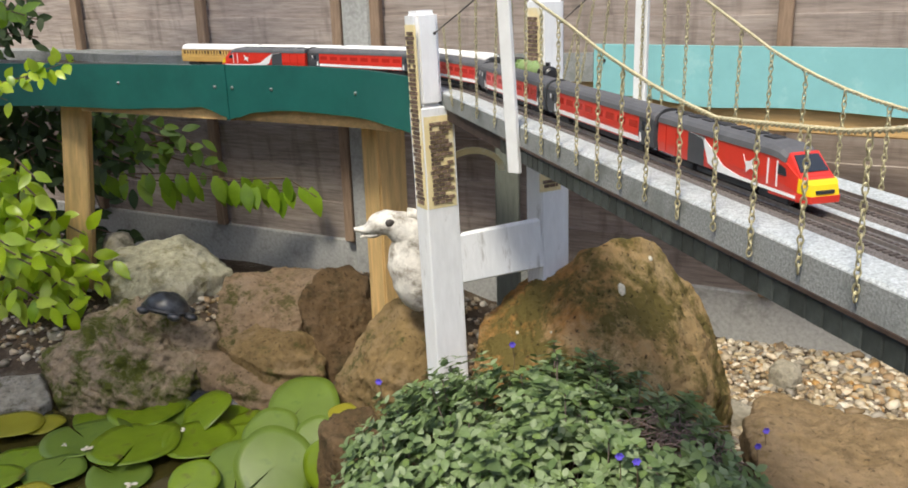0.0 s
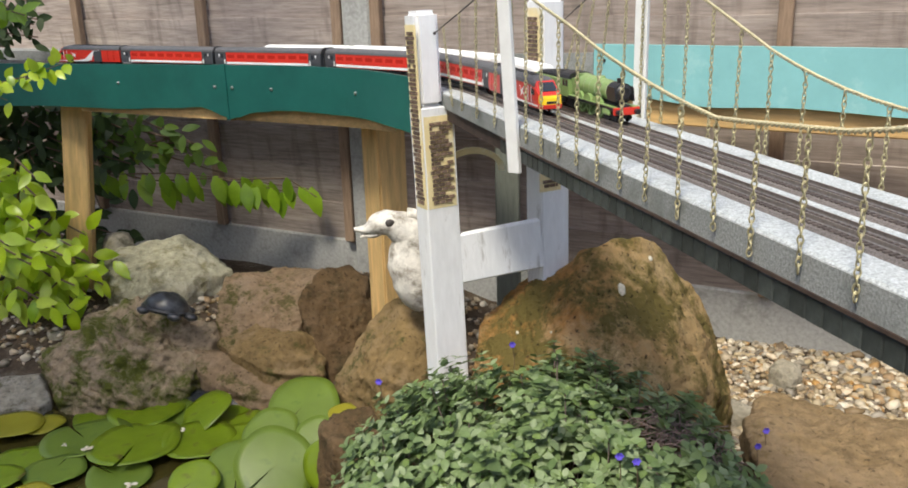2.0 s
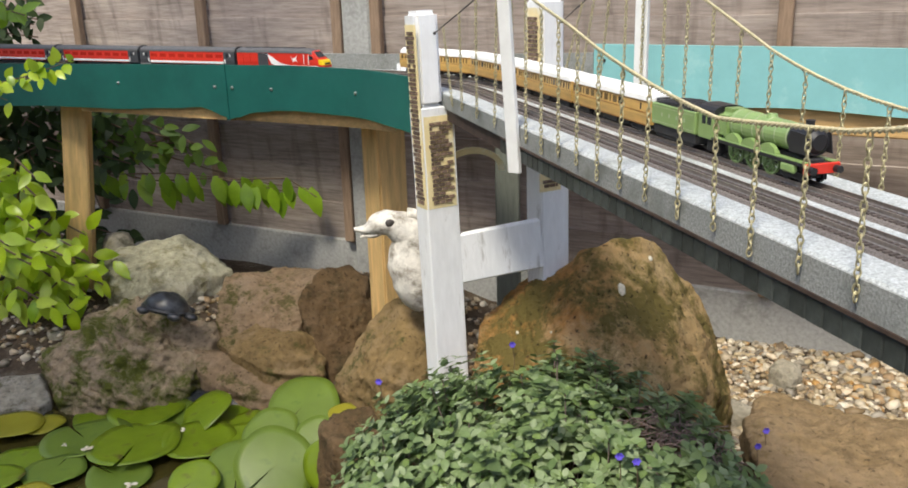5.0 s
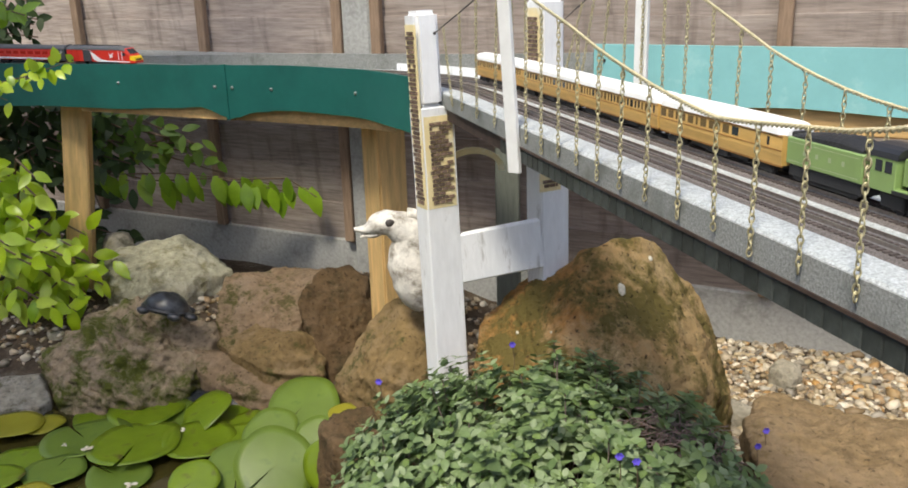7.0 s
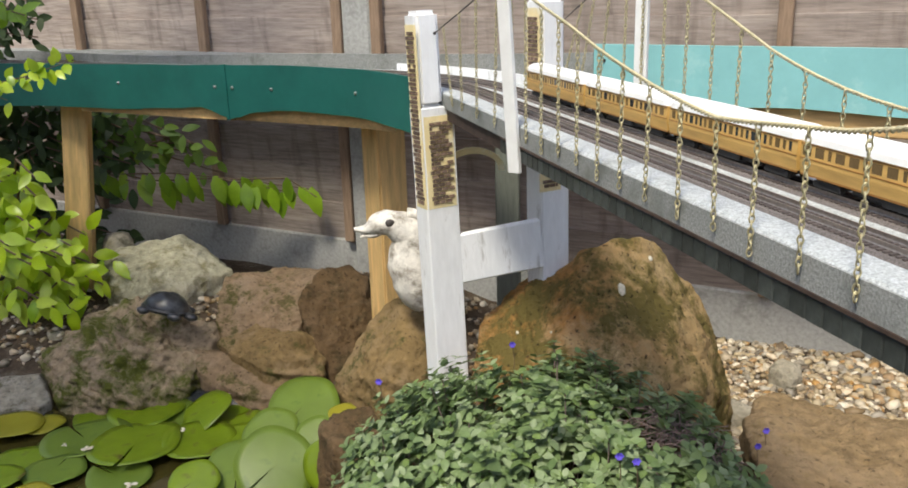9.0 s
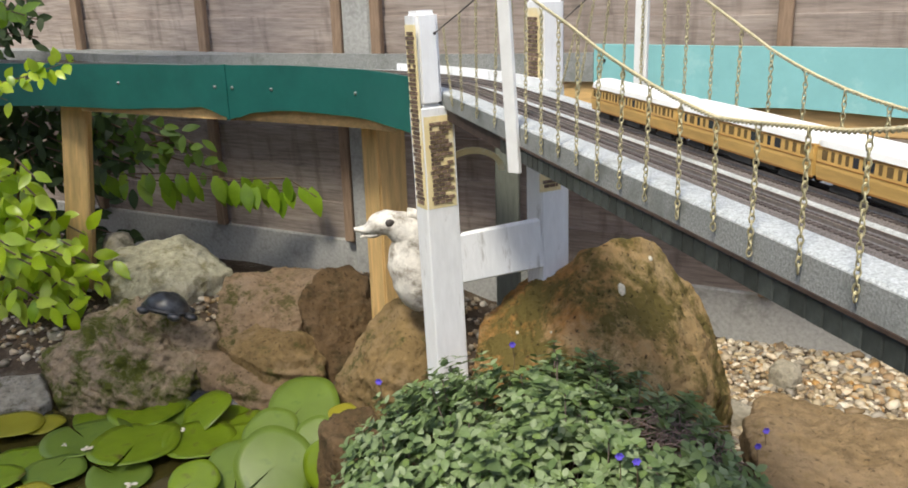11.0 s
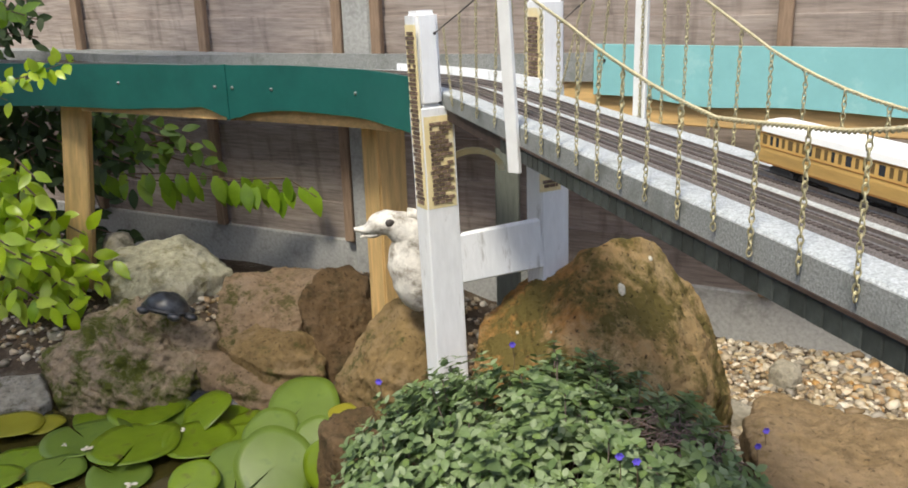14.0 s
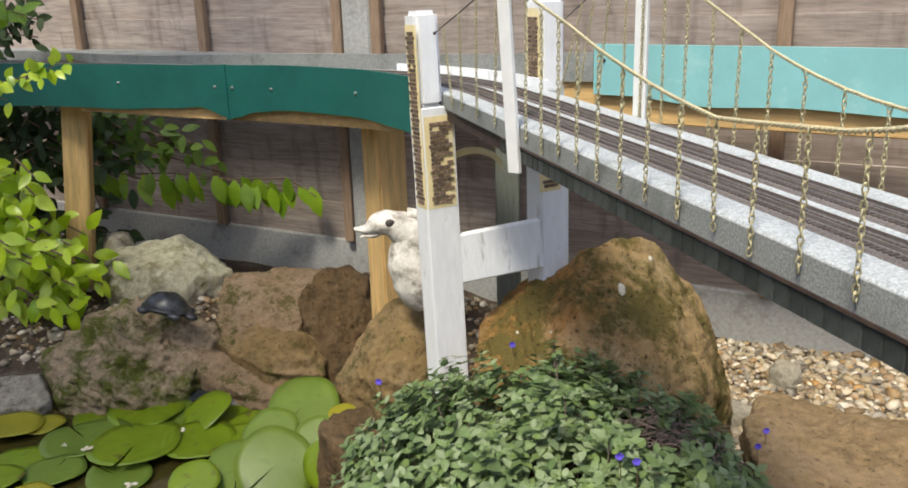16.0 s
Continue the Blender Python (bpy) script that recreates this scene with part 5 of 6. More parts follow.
M_TEAK = mat("varnished_teak_panelling", (0.56, 0.35, 0.105), 0.42, 18, 0.18, 0.05, stretch=(6, 1, 6))
M_TEAKDK = mat("dark_teak_beading", (0.30, 0.135, 0.03), 0.45, 40, 0.2, 0.0)
M_CREAMWIN = mat("brown_droplight_glazing", (0.15, 0.10, 0.045), 0.2, 60, 0.2, 0.0)
M_WROOF = mat("white_coach_roof", (0.82, 0.82, 0.80), 0.55, 60, 0.04, 0.05)
M_APPLE = mat("apple_green_engine_paint", (0.225, 0.335, 0.115), 0.35, 40, 0.08, 0.0, coat=0.2)
M_APPLEW = mat("apple_green_wheel", (0.16, 0.25, 0.09), 0.4, 60, 0.1, 0.0)
M_BAND = mat("pale_green_lining", (0.34, 0.40, 0.24), 0.4, 60, 0.05, 0.0)
M_SMOKE = mat("satin_black_smokebox", (0.02, 0.02, 0.022), 0.4, 60, 0.2, 0.05)
M_BUFFER = mat("red_buffer_beam", (0.60, 0.035, 0.02), 0.4, 60, 0.05, 0.0)
M_STEEL = mat("bright_motion_steel", (0.45, 0.45, 0.46), 0.3, 100, 0.1, 0.0, metal=0.9)
M_COAL = mat("black_coal", (0.015, 0.015, 0.016), 0.6, 300, 0.4, 0.8)


def loft(bm, sections, cap=True):
    rings = [[bm.verts.new(p) for p in s] for s in sections]
    k = len(rings[0])
    for a, b in zip(rings, rings[1:]):
        for i in range(k):
            bm.faces.new((a[i], a[(i + 1) % k], b[(i + 1) % k], b[i]))
    if cap:
        bm.faces.new(rings[0])
        bm.faces.new(rings[-1])


def sides(y, w, z0, z1, tuck=0.0012):
    """Body cross-section below the gutter."""
    m = z0 + (z1 - z0) * 0.35
    return [(-w + tuck, y, z0), (-w, y, m), (-w + tuck * 0.6, y, z1), (w - tuck * 0.6, y, z1), (w, y, m), (w - tuck, y, z0)]


def arch(y, w, z0, z1, n=8):
    """Roof cross-section from gutter to gutter."""
    pts = []
    for i in range(n + 1):
        a = math.pi * i / n
        pts.append((-w * math.copysign(abs(math.cos(a)) ** 0.75, math.cos(a)), y, z0 + (z1 - z0) * math.sin(a) ** 0.8))
    return pts


def bogie(parent, y, length=0.034, wheel_r=0.0062, n=2, w=0.0135):
    bg = part("bogie", new_box(-w - 0.001, w + 0.001, y - length / 2, y + length / 2, 0.004, 0.010, 0.001), M_BLACK, parent)
    for s in (-1, 1):
        part("side_frame", new_box(s * w - 0.001, s * w + 0.001, y - length / 2 - 0.003, y + length / 2 + 0.003, 0.003, 0.0085, 0.0008), M_BLACK, bg)
    for i in range(n):
        yy = y + (i - (n - 1) / 2) * length * 0.72
        bm = bmesh.new()
        for s in (-1, 1):
            bmesh.ops.create_cone(bm, cap_ends=True, segments=16, radius1=wheel_r, radius2=wheel_r, depth=0.0022,
                                  matrix=Matrix.Translation((s * 0.0083, yy, wheel_r)) @ Matrix.Rotation(radians(90), 4, 'Y'))
        bmesh.ops.create_cone(bm, cap_ends=True, segments=8, radius1=0.001, radius2=0.001, depth=0.018,
                              matrix=Matrix.Translation((0, yy, wheel_r)) @ Matrix.Rotation(radians(90), 4, 'Y'))
        part("wheelset", bm, M_BLACK, bg)


def side_strip(name, y0, y1, z0, z1, material, parent, w, label="", both=True, lift=0.0004):
    for s in ((-1, 1) if both else (-1,)):
        x0, x1 = sorted((s * (w - 0.0006), s * (w + lift)))
        part(name, new_box(x0, x1, y0, y1, z0, z1), material, parent, label)


def build_red_coach():
    c = thing("passenger_coach", None, "red model express coach with charcoal ends and white stripe", "model coach", "coaches of the red train")
    h, w = 0.1525, 0.0178
    bm = bmesh.new()
    loft(bm, [sides(-h, w - 0.001, 0.0125, 0.0405), sides(-h + 0.002, w, 0.0115, 0.0405), sides(h - 0.002, w, 0.0115, 0.0405), sides(h, w - 0.001, 0.0125, 0.0405)])
    body = part("body", bm, M_RED, c)
    bm = bmesh.new()
    loft(bm, [arch(-h, w - 0.001, 0.0400, 0.0495), arch(-h + 0.003, w + 0.0002, 0.0402, 0.0508), arch(h - 0.003, w + 0.0002, 0.0402, 0.0508), arch(h, w - 0.001, 0.0400, 0.0495)])
    part("roof", bm, M_ROOF, c, "dark grey roof", smooth=False)
    for s in (-1, 1):
        y0, y1 = sorted((s * (h - 0.0335), s * (h + 0.0004)))
        e = bmesh.new()
        loft(e, [sides(y0, w + 0.0004, 0.0113, 0.0403), sides(y1, w + 0.0004, 0.0113, 0.0403)])
        end = part("coach_end", e, M_VEST, c, "charcoal vestibule end")
        side_strip("door_window", s * (h - 0.022) - 0.003, s * (h - 0.022) + 0.003, 0.027, 0.036, M_GLASSDK, end, w + 0.0004)
        side_strip("door_marking", s * (h - 0.013) - 0.0012, s * (h - 0.013) + 0.0012, 0.030, 0.036, M_WHITEGLOSS, end, w + 0.0004)
        side_strip("step_marking", s * (h - 0.029) - 0.0015, s * (h - 0.029) + 0.0015, 0.014, 0.024, M_WHITEGLOSS, end, w + 0.0004)
        part("gangway", new_box(-0.009, 0.009, s * h - 0.0, s * (h + 0.005), 0.013, 0.046, 0.001) if s > 0 else
             new_box(-0.009, 0.009, s * (h + 0.005), s * h, 0.013, 0.046, 0.001), M_BLACK, c)
        g = bmesh.new()
        loft(g, [arch(s * (h + 0.0005), w - 0.003, 0.036, 0.0525), arch(s * (h + 0.0035), w - 0.003, 0.036, 0.0525)])
        part("end_ridge", g, M_BLACK, c)
        bogie(c, s * 0.105)
    side_strip("stripe", -h + 0.034, h - 0.034, 0.0135, 0.0185, M_WHITEGLOSS, c, w - 0.0002, "white stripe")
    for i in range(8):
        y = -0.105 + i * 0.03
        side_strip("window", y - 0.0105, y + 0.0105, 0.0265, 0.0345, M_DKRED, c, w - 0.0006, "dark tinted window")
    part("underframe", new_box(-0.013, 0.013, -0.075, 0.075, 0.0035, 0.0115, 0.002), M_BLACK, c)
    return c


def build_power_car(red_label):
    """Streamlined diesel power car; its nose points along -y."""
    c = thing("power_car", None, red_label, "model locomotive", "power cars of the red train")
    w, back, nose = 0.0178, 0.1165, -0.1165

    def row(y, ww, zb, zg):
        return sides(y, ww, zb, zg)
    bm = bmesh.new()
    loft(bm, [row(back, w - 0.001, 0.0115, 0.0405), row(back - 0.002, w, 0.011, 0.0405), row(-0.078, w, 0.011, 0.0405), row(-0.090, w, 0.011, 0.0365),
              row(-0.101, w - 0.0008, 0.0105, 0.0300), row(-0.108, w - 0.0022, 0.0105, 0.0265)])
    part("body", bm, M_RED, c)
    bm = bmesh.new()
    loft(bm, [arch(back, w - 0.001, 0.040, 0.0495), arch(back - 0.003, w + 0.0002, 0.0402, 0.0508), arch(-0.068, w + 0.0002, 0.0402, 0.0508),
              arch(-0.080, w, 0.0395, 0.0490), arch(-0.088, w - 0.0008, 0.0365, 0.0455)])
    part("roof", bm, M_ROOF, c, "dark grey ribbed roof")
    for i in range(7):
        y = -0.05 + i * 0.024
        part("roof_vent", new_box(-0.006, 0.006, y - 0.008, y + 0.008, 0.0503, 0.0518, 0.0005), M_BLACK, c)
    # sloping windscreen and yellow nose
    bm = bmesh.new()
    loft(bm, [[(-w + 0.0018, -0.088, 0.036), (-w + 0.0045, -0.088, 0.0452), (w - 0.0045, -0.088, 0.0452), (w - 0.0018, -0.088, 0.036)],
              [(-w + 0.0028, -0.1055, 0.0268), (-w + 0.0032, -0.1045, 0.0290), (w - 0.0032, -0.1045, 0.0290), (w - 0.0028, -0.1055, 0.0268)]])
    part("cab_front", bm, M_RED, c, "red raked cab front")
    bm = bmesh.new()
    ws = []
    for lift in (0.0002, 0.0008):
        ws.append([(-0.0112, -0.0902 - lift * 0.7, 0.0430 + lift * 0.71), (-0.0130, -0.1020 - lift * 0.7, 0.0314 + lift * 0.71),
                   (0.0130, -0.1020 - lift * 0.7, 0.0314 + lift * 0.71), (0.0112, -0.0902 - lift * 0.7, 0.0430 + lift * 0.71)])
    loft(bm, ws)
    part("windscreen", bm, M_GLASSDK, c, "dark raked windscreen")
    bm = bmesh.new()
    loft(bm, [[(-w + 0.0012, -0.1045, 0.0165), (-w + 0.0015, -0.1045, 0.0275), (w - 0.0015, -0.1045, 0.0275), (w - 0.0012, -0.1045, 0.0165)],
              [(-w + 0.0026, -0.1125, 0.0155), (-w + 0.0032, -0.1115, 0.0255), (w - 0.0032, -0.1115, 0.0255), (w - 0.0026, -0.1125, 0.0155)],
              [(-w + 0.0048, nose, 0.0150), (-w + 0.0052, nose + 0.002, 0.0235), (w - 0.0052, nose + 0.002, 0.0235), (w - 0.0048, nose, 0.0150)]])
    nz = part("nose", bm, M_YELLOW, c, "yellow warning nose")
    part("lamp_cluster", new_box(-0.0085, 0.0085, nose - 0.0006, nose + 0.002, 0.0165, 0.0195, 0.0004), M_BLACK, nz)
    bm = bmesh.new()
    loft(bm, [[(-w, -0.070, 0.0085), (-w, -0.070, 0.0112), (w, -0.070, 0.0112), (w, -0.070, 0.0085)],
              [(-w + 0.0008, -0.108, 0.009), (-w + 0.0006, -0.108, 0.0150), (w - 0.0006, -0.108, 0.0150), (w - 0.0008, -0.108, 0.009)],
              [(-w + 0.0050, nose - 0.0008, 0.0095), (-w + 0.0045, nose - 0.0008, 0.0150), (w - 0.0045, nose - 0.0008, 0.0150), (w - 0.0050, nose - 0.0008, 0.0095)]])
    part("front_skirt", bm, M_RED, c)
    # white sweep, engine-room panel and emblem on each side
    for s in (-1, 1):
        x = s * (w + 0.0004)

        def flat(pts, nm, material, label=""):
            b = bmesh.new()
            f1 = [b.verts.new((x, y, z)) for y, z in pts]
            f2 = [b.verts.new((x - s * 0.0006, y, z)) for y, z in pts]
            b.faces.new(f1)
            b.faces.new(f2)
            for i in range(len(pts)):
                b.faces.new((f1[i], f1[(i + 1) % len(pts)], f2[(i + 1) % len(pts)], f2[i]))
            return part(nm, b, material, c, label)
        flat([(0.056, 0.0115), (0.056, 0.0395), (0.028, 0.0395), (0.028, 0.0115)], "side_panel", M_VEST, "charcoal engine-room panel")
        flat([(0.052, 0.0398), (0.030, 0.0385), (0.016, 0.0310), (-0.004, 0.0180), (-0.030, 0.0140), (-0.104, 0.0135), (-0.104, 0.0112),
              (0.004, 0.0112), (0.020, 0.0160), (0.027, 0.0300), (0.031, 0.0360)], "white_sweep", M_WHITEGLOSS, "white sweeping stripe")
        flat([(-0.033, 0.0345), (-0.036, 0.0290), (-0.043, 0.0300), (-0.050, 0.0345), (-0.046, 0.0270), (-0.052, 0.0225), (-0.044, 0.0240), (-0.038, 0.0195), (-0.038, 0.0250)],
             "emblem", M_WHITEGLOSS, "white emblem shape")
        for y in (-0.067, -0.079):
            flat([(y, 0.0160), (y, 0.0375), (y - 0.0016, 0.0375), (y - 0.0016, 0.0160)], "door_rail", M_WHITEGLOSS)
        flat([(-0.081, 0.0270), (-0.081, 0.0355), (-0.090, 0.0330), (-0.092, 0.0270)], "cab_window", M_GLASSDK)
        for y in (0.098, 0.078):
            flat([(y, 0.013), (y, 0.0385), (y - 0.0006, 0.0385), (y - 0.0006, 0.013)], "door_line", M_DKRED)
        bogie(c, 0.072 * s)
    part("gangway", new_box(-0.009, 0.009, back, back + 0.004, 0.013, 0.045, 0.001), M_BLACK, c)
    part("fuel_tank", new_box(-0.015, 0.015, -0.045, 0.045, 0.003, 0.0105, 0.002), M_BLACK, c)
    return c


def build_teak_coach(kind):
    c = thing("teak_coach", None, "varnished teak model carriage with a white arched roof", "model coach", "coaches of the teak train")
    h, w = 0.1168, 0.0178
    bm = bmesh.new()
    loft(bm, [sides(-h, w, 0.0125, 0.041, 0.0014), sides(h, w, 0.0125, 0.041, 0.0014)])
    part("body", bm, M_TEAK, c)
    bm = bmesh.new()
    loft(bm, [arch(-h - 0.001, w - 0.004, 0.0405, 0.0475), arch(-h + 0.002, w - 0.001, 0.0408, 0.0512), arch(-h + 0.008, w + 0.0006, 0.0408, 0.0525),
              arch(h - 0.008, w + 0.0006, 0.0408, 0.0525), arch(h - 0.002, w - 0.001, 0.0408, 0.0512), arch(h + 0.001, w - 0.004, 0.0405, 0.0475)])
    part("roof", bm, M_WROOF, c, "clean white roof")
    rng = random.Random(11 + kind)
    y = -h + 0.008
    i = 0
    if kind == 3:
        # brake coach: a luggage end with one small light, then saloon windows
        side_strip("window", -h + 0.020, -h + 0.024, 0.0285, 0.0372, M_GLASSDK, c, w - 0.0007, "small dark luggage light")
        y = -h + 0.072
    while y < h - 0.010:
        wide = (0.0115, 0.0115, 0.0040)[i % 3] if kind == 3 else (0.0095, 0.0052, 0.0052)[i % 3] if kind % 2 else (0.0042, 0.0042, 0.0070, 0.0042)[i % 4]
        side_strip("window", y, y + wide, 0.0280, 0.0378, M_GLASSDK if rng.random() < (0.15 if kind == 3 else 0.3) else M_CREAMWIN, c, w - 0.0007, "dark coach window")
        y += wide + (0.0055 if kind == 3 else 0.0062 if kind % 2 else 0.0048)
        i += 1
    side_strip("waist_beading", -h, h, 0.0262, 0.0270, M_TEAKDK, c, w - 0.0001)
    side_strip("cant_beading", -h, h, 0.0388, 0.0396, M_TEAKDK, c, w - 0.0006)
    side_strip("solebar", -h, h, 0.0108, 0.0130, M_TEAKDK, c, w - 0.0018)
    for s in (-1, 1):
        part("gangway", new_box(-0.0085, 0.0085, min(s * h, s * (h + 0.0045)), max(s * h, s * (h + 0.0045)), 0.012, 0.045, 0.001), M_BLACK, c)
        bogie(c, s * 0.083, 0.030)
    part("underframe", new_box(-0.011, 0.011, -0.055, 0.055, 0.0045, 0.0118, 0.001), M_BLACK, c)
    part("battery_box", new_box(-0.0145, 0.0145, -0.022, 0.016, 0.0035, 0.0112, 0.001), M_BLACK, c)
    return c


def wheel_bm(r, width, spokes=12):
    """A spoked wheel about the x axis."""
    bm = bmesh.new()
    seg = 28
    prof = [(r * 0.86, -width / 2), (r, -width / 2), (r, width / 2), (r * 0.86, width / 2)]
    rings = [[bm.verts.new((x, rr * math.cos(a), rr * math.sin(a))) for rr, x in prof] for a in [k * math.tau / seg for k in range(seg)]]
    for k in range(seg):
        a, b = rings[k], rings[(k + 1) % seg]
        for q in range(4):
            bm.faces.new((a[q], a[(q + 1) % 4], b[(q + 1) % 4], b[q]))
    for k in range(spokes):
        m = Matrix.Rotation(k * math.tau / spokes, 4, 'X')
        box(bm, -width * 0.3, width * 0.3, -0.0005, 0.0005, 0.001, r * 0.9, 0, m)
    bmesh.ops.create_cone(bm, cap_ends=True, segments=12, radius1=r * 0.2, radius2=r * 0.2, depth=width, matrix=Matrix.Rotation(radians(90), 4, 'Y'))
    box(bm, -width * 0.35, width * 0.35, -r * 0.75, r * 0.75, -r * 0.86, -r * 0.5, 0)
    return bm


DRIVE_R = 0.0125
DRIVE_Y = (-0.062, -0.090, -0.118)


def build_engine():
    """Express steam engine; its front is towards -y, and y = 0 is the back of its cab."""
    e = thing("steam_engine", None, "apple-green model express steam locomotive with red buffer beam", "model locomotive")
    cz = 0.0360

    def drum(nm, y0, y1, r0, r1, material, label="", z=cz):
        b = bmesh.new()
        n = 24
        loft(b, [[(r * math.cos(k * math.tau / n), y, zz + r * math.sin(k * math.tau / n)) for k in range(n)] for y, r, zz in ((y0, r0, z), (y1, r1, z))])
        return part(nm, b, material, e, label, smooth=False)
    boiler = drum("boiler", -0.052, -0.140, 0.0138, 0.0120, M_APPLE, "apple-green lined boiler")
    for k in range(6):
        y = -0.056 - k * 0.0165
        r = 0.0138 - 0.0018 * (-y - 0.052) / 0.088
        b = bmesh.new()
        n = 24
        loft(b, [[((r + 0.0003) * math.cos(q * math.tau / n), yy, cz + (r + 0.0003) * math.sin(q * math.tau / n)) for q in range(n)] for yy in (y - 0.0006, y + 0.0006)])
        part("boiler_band", b, M_BAND, boiler)
    drum("smokebox", -0.140, -0.166, 0.0121, 0.0121, M_SMOKE, "black smokebox")
    drum("smokebox_door", -0.166, -0.169, 0.0105, 0.0070, M_SMOKE)
    part("firebox", new_box(-0.0136, 0.0136, -0.054, -0.028, 0.018, 0.0492, 0.006, 3), M_APPLE, e)
    cab = part("cab", new_box(-0.0170, 0.0170, -0.030, -0.002, 0.0165, 0.0420, 0.0006), M_APPLE, e, "apple-green cab")
    b = bmesh.new()
    loft(b, [arch(-0.031, 0.0175, 0.0415, 0.0505), arch(0.001, 0.0175, 0.0415, 0.0505)])
    part("roof", b, M_SMOKE, cab, "black cab roof")
    side_strip("window", -0.026, -0.019, 0.031, 0.0395, M_GLASSDK, cab, 0.0169)
    side_strip("window", -0.016, -0.009, 0.031, 0.0395, M_GLASSDK, cab, 0.0169)
    for nm, y, r0, r1, z0, z1, mt in (("chimney", -0.154, 0.0034, 0.0040, 0.0465, 0.0530, M_SMOKE), ("dome", -0.100, 0.0060, 0.0040, 0.0470, 0.0515, M_APPLE)):
        b = bmesh.new()
        bmesh.ops.create_cone(b, cap_ends=True, segments=16, radius1=r0, radius2=r1, depth=z1 - z0, matrix=Matrix.Translation((0, y, (z0 + z1) / 2)))
        part(nm, b, mt, e)
    for s in (-1, 1):
        x0, x1 = sorted((s * 0.0118, s * 0.0128))
        b = bmesh.new()
        loft(b, [[(x0, -0.145, 0.026), (x1, -0.145, 0.026), (x1, -0.145, 0.044), (x0, -0.145, 0.044)], [(x0, -0.170, 0.026), (x1, -0.170, 0.026), (x1, -0.166, 0.043), (x0, -0.166, 0.043)]])
        part("smoke_deflector", b, M_SMOKE, e)
        x0, x1 = sorted((s * 0.0105, s * 0.0170))
        part("running_plate", new_box(x0, x1, -0.172, -0.028, 0.0190, 0.0205, 0.0003), M_APPLE, e)
        part("valance", new_box(*sorted((s * 0.0165, s * 0.0172)), -0.172, -0.028, 0.0165, 0.0195), M_SMOKE, e)
        part("cylinder", new_box(*sorted((s * 0.0125, s * 0.0178)), -0.160, -0.140, 0.0085, 0.0170, 0.002), M_APPLE, e, "green outside cylinder")
        for y in DRIVE_Y:
            b = bmesh.new()
            n = 14
            loft(b, [[(xx, y + rr * math.cos(math.pi * k / n), 0.019 + rr * 0.75 * math.sin(math.pi * k / n)) for k in range(n + 1) for rr in (0.0128,)] for xx in (s * 0.0115, s * 0.0160)])
            part("splasher", b, M_APPLE, e)
        b = bmesh.new()
        bmesh.ops.create_cone(b, cap_ends=True, segments=14, radius1=0.0032, radius2=0.0032, depth=0.007,
                              matrix=Matrix.Translation((s * 0.0125, -0.178, 0.0145)) @ Matrix.Rotation(radians(90), 4, 'X'))
        part("buffer", b, M_SMOKE, e)
    part("buffer_beam", new_box(-0.0172, 0.0172, -0.1755, -0.172, 0.0105, 0.0195, 0.0005), M_BUFFER, e, "red buffer beam")
    part("front_platform", new_box(-0.0168, 0.0168, -0.172, -0.150, 0.0175, 0.0190, 0.0003), M_SMOKE, e)
    part("frames", new_box(-0.0065, 0.0065, -0.168, -0.004, 0.0075, 0.022, 0.001), M_BLACK, e)
    bogie(e, -0.150, 0.030, 0.0065, 2, 0.010)
    part("trailing_truck", new_box(-0.0125, 0.0125, -0.036, -0.012, 0.004, 0.0150, 0.001), M_BLACK, e)
    wheels, rods = [], []
    wb = mesh_of(wheel_bm(DRIVE_R, 0.0028), "driving_wheel", M_APPLEW)
    for s in (-1, 1):
        for y in DRIVE_Y:
            o = new("driving_wheel", wb)
            o.parent = e
            o["label"] = "green spoked driving wheel"
            wheels.append((o, s * 0.0098, y))
        b = new_box(-0.0006, 0.0006, DRIVE_Y[2] - 0.003, DRIVE_Y[0] + 0.003, -0.0011, 0.0011, 0.0003)
        o = part("coupling_rod", b, M_STEEL, e, "bright steel coupling rod")
        rods.append((o, s * 0.0122, 0 if s < 0 else math.pi / 2))
    return e, wheels, rods


def build_tender():
    t = thing("tender", None, "apple-green model tender filled with black coal", "model tender")
    bm = new_box(-0.0168, 0.0168, 0.0, 0.094, 0.0165, 0.0395, 0.001)
    part("tank", bm, M_APPLE, t, "apple-green tank sides")
    bm = bmesh.new()
    loft(bm, [arch(0.004, 0.0152, 0.0390, 0.0440), arch(0.03, 0.0155, 0.0390, 0.0485), arch(0.06, 0.0155, 0.0390, 0.0465), arch(0.090, 0.0152, 0.0390, 0.0420)])
    part("coal", bm, M_COAL, t, "heaped black coal")
    side_strip("lining", 0.004, 0.090, 0.0355, 0.0361, M_BAND, t, 0.0165)
    side_strip("lining", 0.004, 0.090, 0.0195, 0.0201, M_BAND, t, 0.0165)
    for k in range(4):
        side_strip("lettering_bar", 0.020 + k * 0.016, 0.0235 + k * 0.016, 0.0265, 0.0305, M_BAND, t, 0.0165)
    part("frame", new_box(-0.0145, 0.0145, 0.002, 0.092, 0.0060, 0.0168, 0.001), M_BLACK, t)
    bogie(t, 0.047, 0.075, 0.0065, 4, 0.0125)
    return t


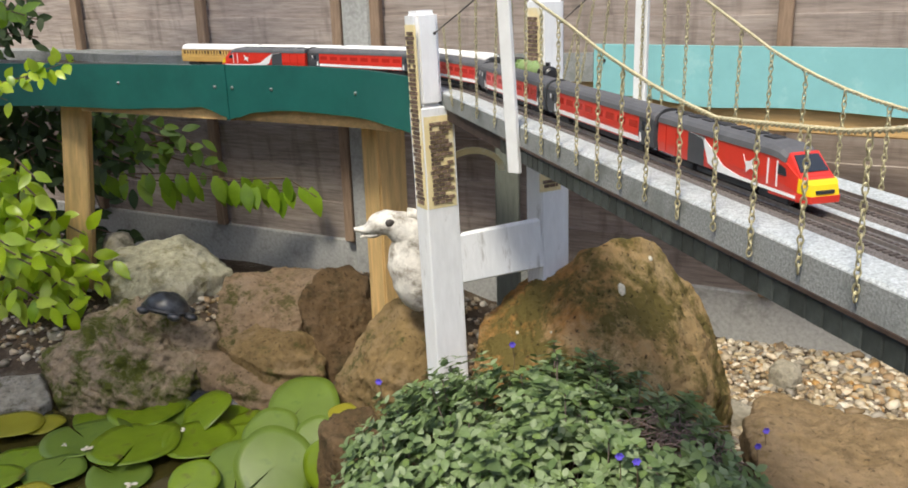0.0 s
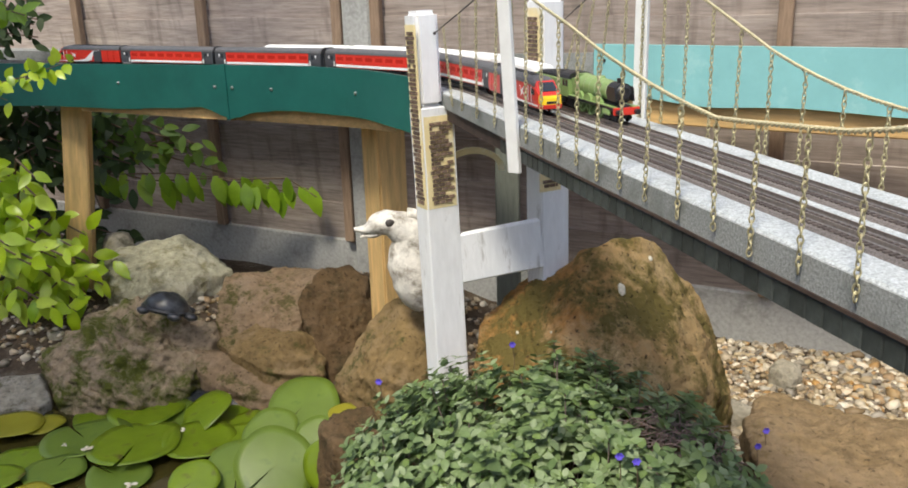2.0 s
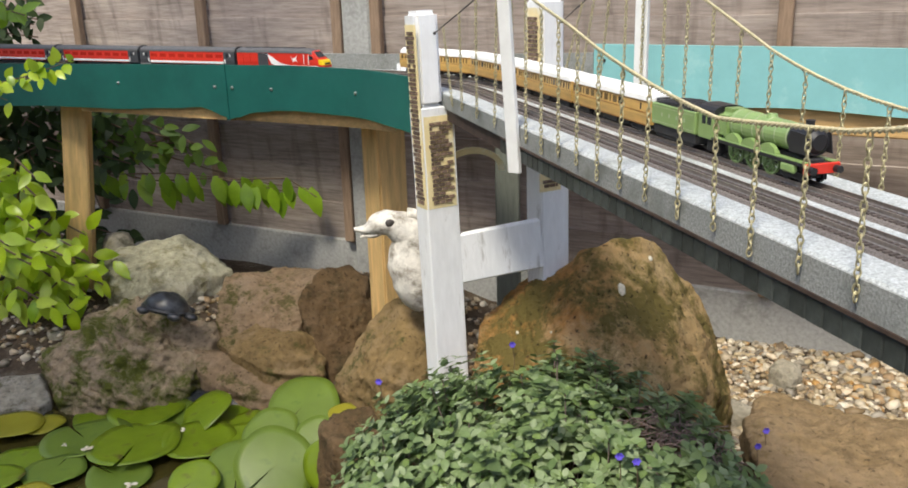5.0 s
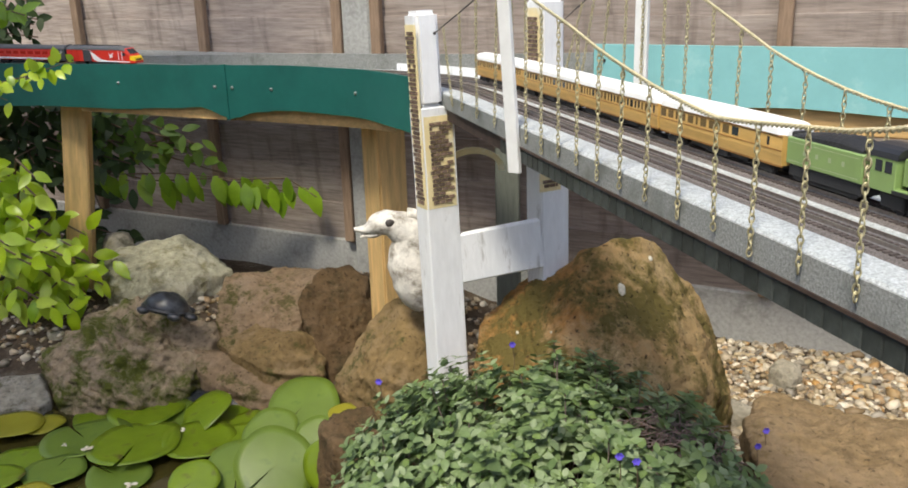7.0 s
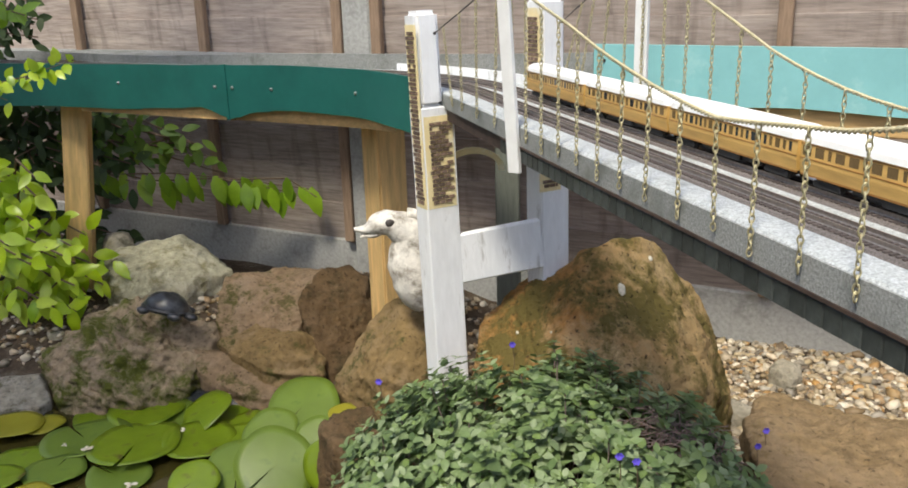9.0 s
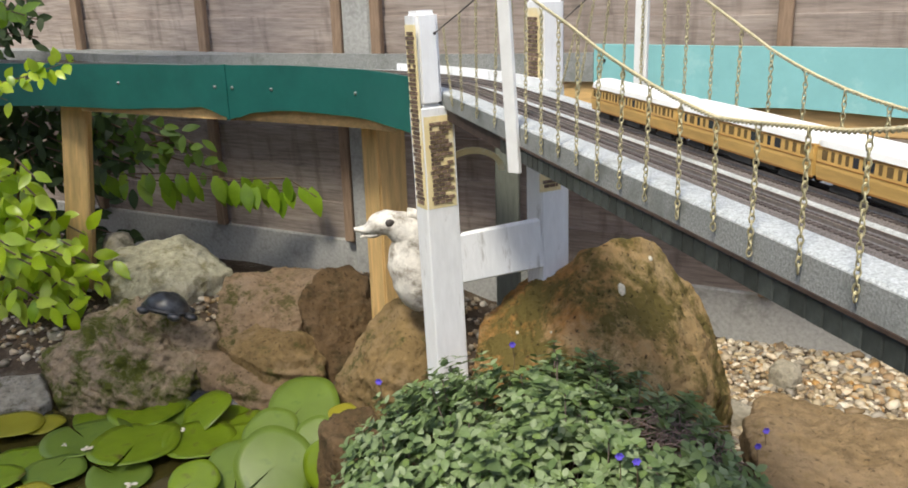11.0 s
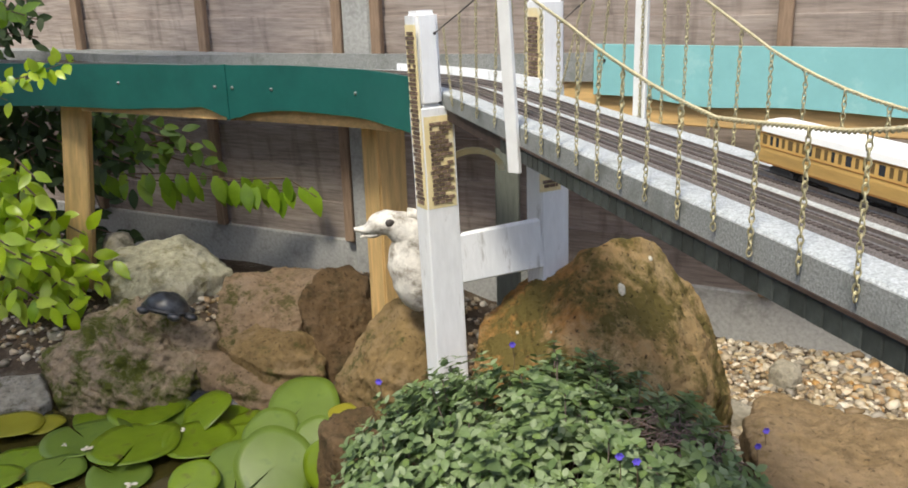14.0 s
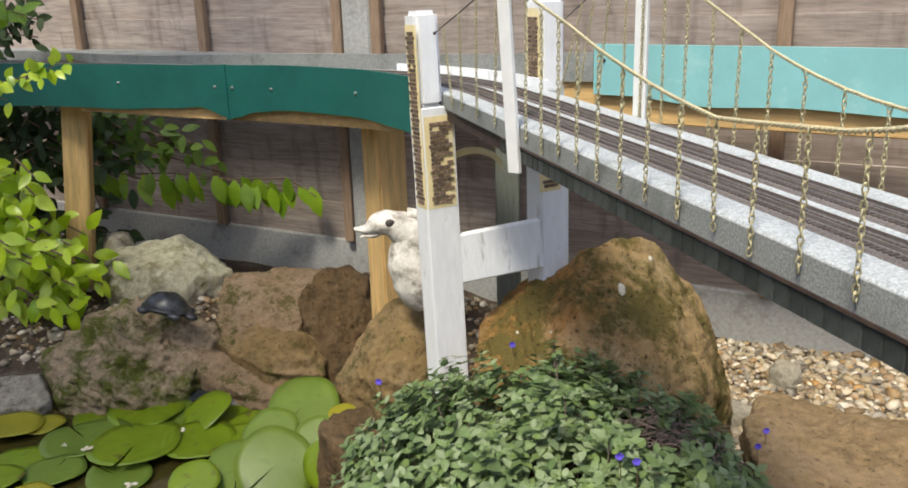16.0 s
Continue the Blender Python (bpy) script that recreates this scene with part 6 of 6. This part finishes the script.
def pose_on(u, off, half):
    """The pose of a vehicle whose middle is at u, carried at u - half and u + half."""
    a, _ = line_at(u - half, off)
    b, _ = line_at(u + half, off)
    d = (b - a).normalized()
    p = (a + b) / 2
    return Matrix(((d.y, d.x, 0, p.x), (-d.x, d.y, 0, p.y), (0, 0, 1, RAIL), (0, 0, 0, 1)))


TURN = Matrix.Rotation(math.pi, 4, 'Z')
RED_V, RED_U = 0.2915, 0.825
TEAK_V, TEAK_U = -0.1305, 2.563
first_red = build_red_coach()
RED = [(first_red, RED_U + 0.157, 0.105, False)]
for i in range(1, 4):
    RED.append((copy_thing(first_red, Matrix.Identity(4)), RED_U + 0.157 + 0.314 * i, 0.105, False))
tail_car = build_power_car("red model diesel power car with yellow nose and white sweep")
lead_car = copy_thing(tail_car, Matrix.Identity(4))
tail_car.scale = lead_car.scale = (1.0, 1.05, 1.0)
RED.append((tail_car, RED_U - 0.1253, 0.072, False))
RED.append((lead_car, RED_U + 4 * 0.314 + 0.1253, 0.072, True))
TEAK = []
for i in range(4):
    TEAK.append((build_teak_coach(i), TEAK_U - 0.1195 - 0.2390 * i, 0.083, False))
engine, WHEELS, RODS = build_engine()
tender = build_tender()
engine.scale = tender.scale = (1.06, 1.06, 1.06)
TEAK.append((tender, TEAK_U - 0.978 - 0.0975, 0.03, False, 0.047))
TEAK.append((engine, TEAK_U - 0.978 - 0.099, 0.045, False, 0.0))


def motions():
    times = [i * 0.5 for i in range(33)]
    for ob, u, half, turned in RED:
        walk(ob, [(t, pose_on(u + RED_V * t, NEAR, half) @ (TURN if turned else Matrix.Identity(4))) for t in times])
    for ob, u, half, *_ in TEAK[:4]:
        walk(ob, [(t, pose_on(u + TEAK_V * t, FAR, half)) for t in times])
    back = TEAK_U - 0.958
    walk(tender, [(t, pose_on(back - 0.052 + TEAK_V * t, FAR, 0.03) @ Matrix.Translation((0, -0.050, 0))) for t in times])
    walk(engine, [(t, pose_on(back - 0.107 - 0.095 + TEAK_V * t, FAR, 0.04) @ Matrix.Translation((0, 0.095, 0))) for t in times])
    fine = [i / 15 for i in range(241)]
    for o, x, y in WHEELS:
        ph = 0 if x < 0 else math.pi / 2
        walk(o, [(t, Matrix.Translation((x, y, DRIVE_R)) @ Matrix.Rotation(ph - TEAK_V * t / DRIVE_R, 4, 'X')) for t in fine])
    for o, x, ph in RODS:
        walk(o, [(t, Matrix.Translation((x, 0.0055 * math.cos(ph - TEAK_V * t / DRIVE_R), DRIVE_R + 0.0055 * math.sin(ph - TEAK_V * t / DRIVE_R)))) for t in fine])


motions()
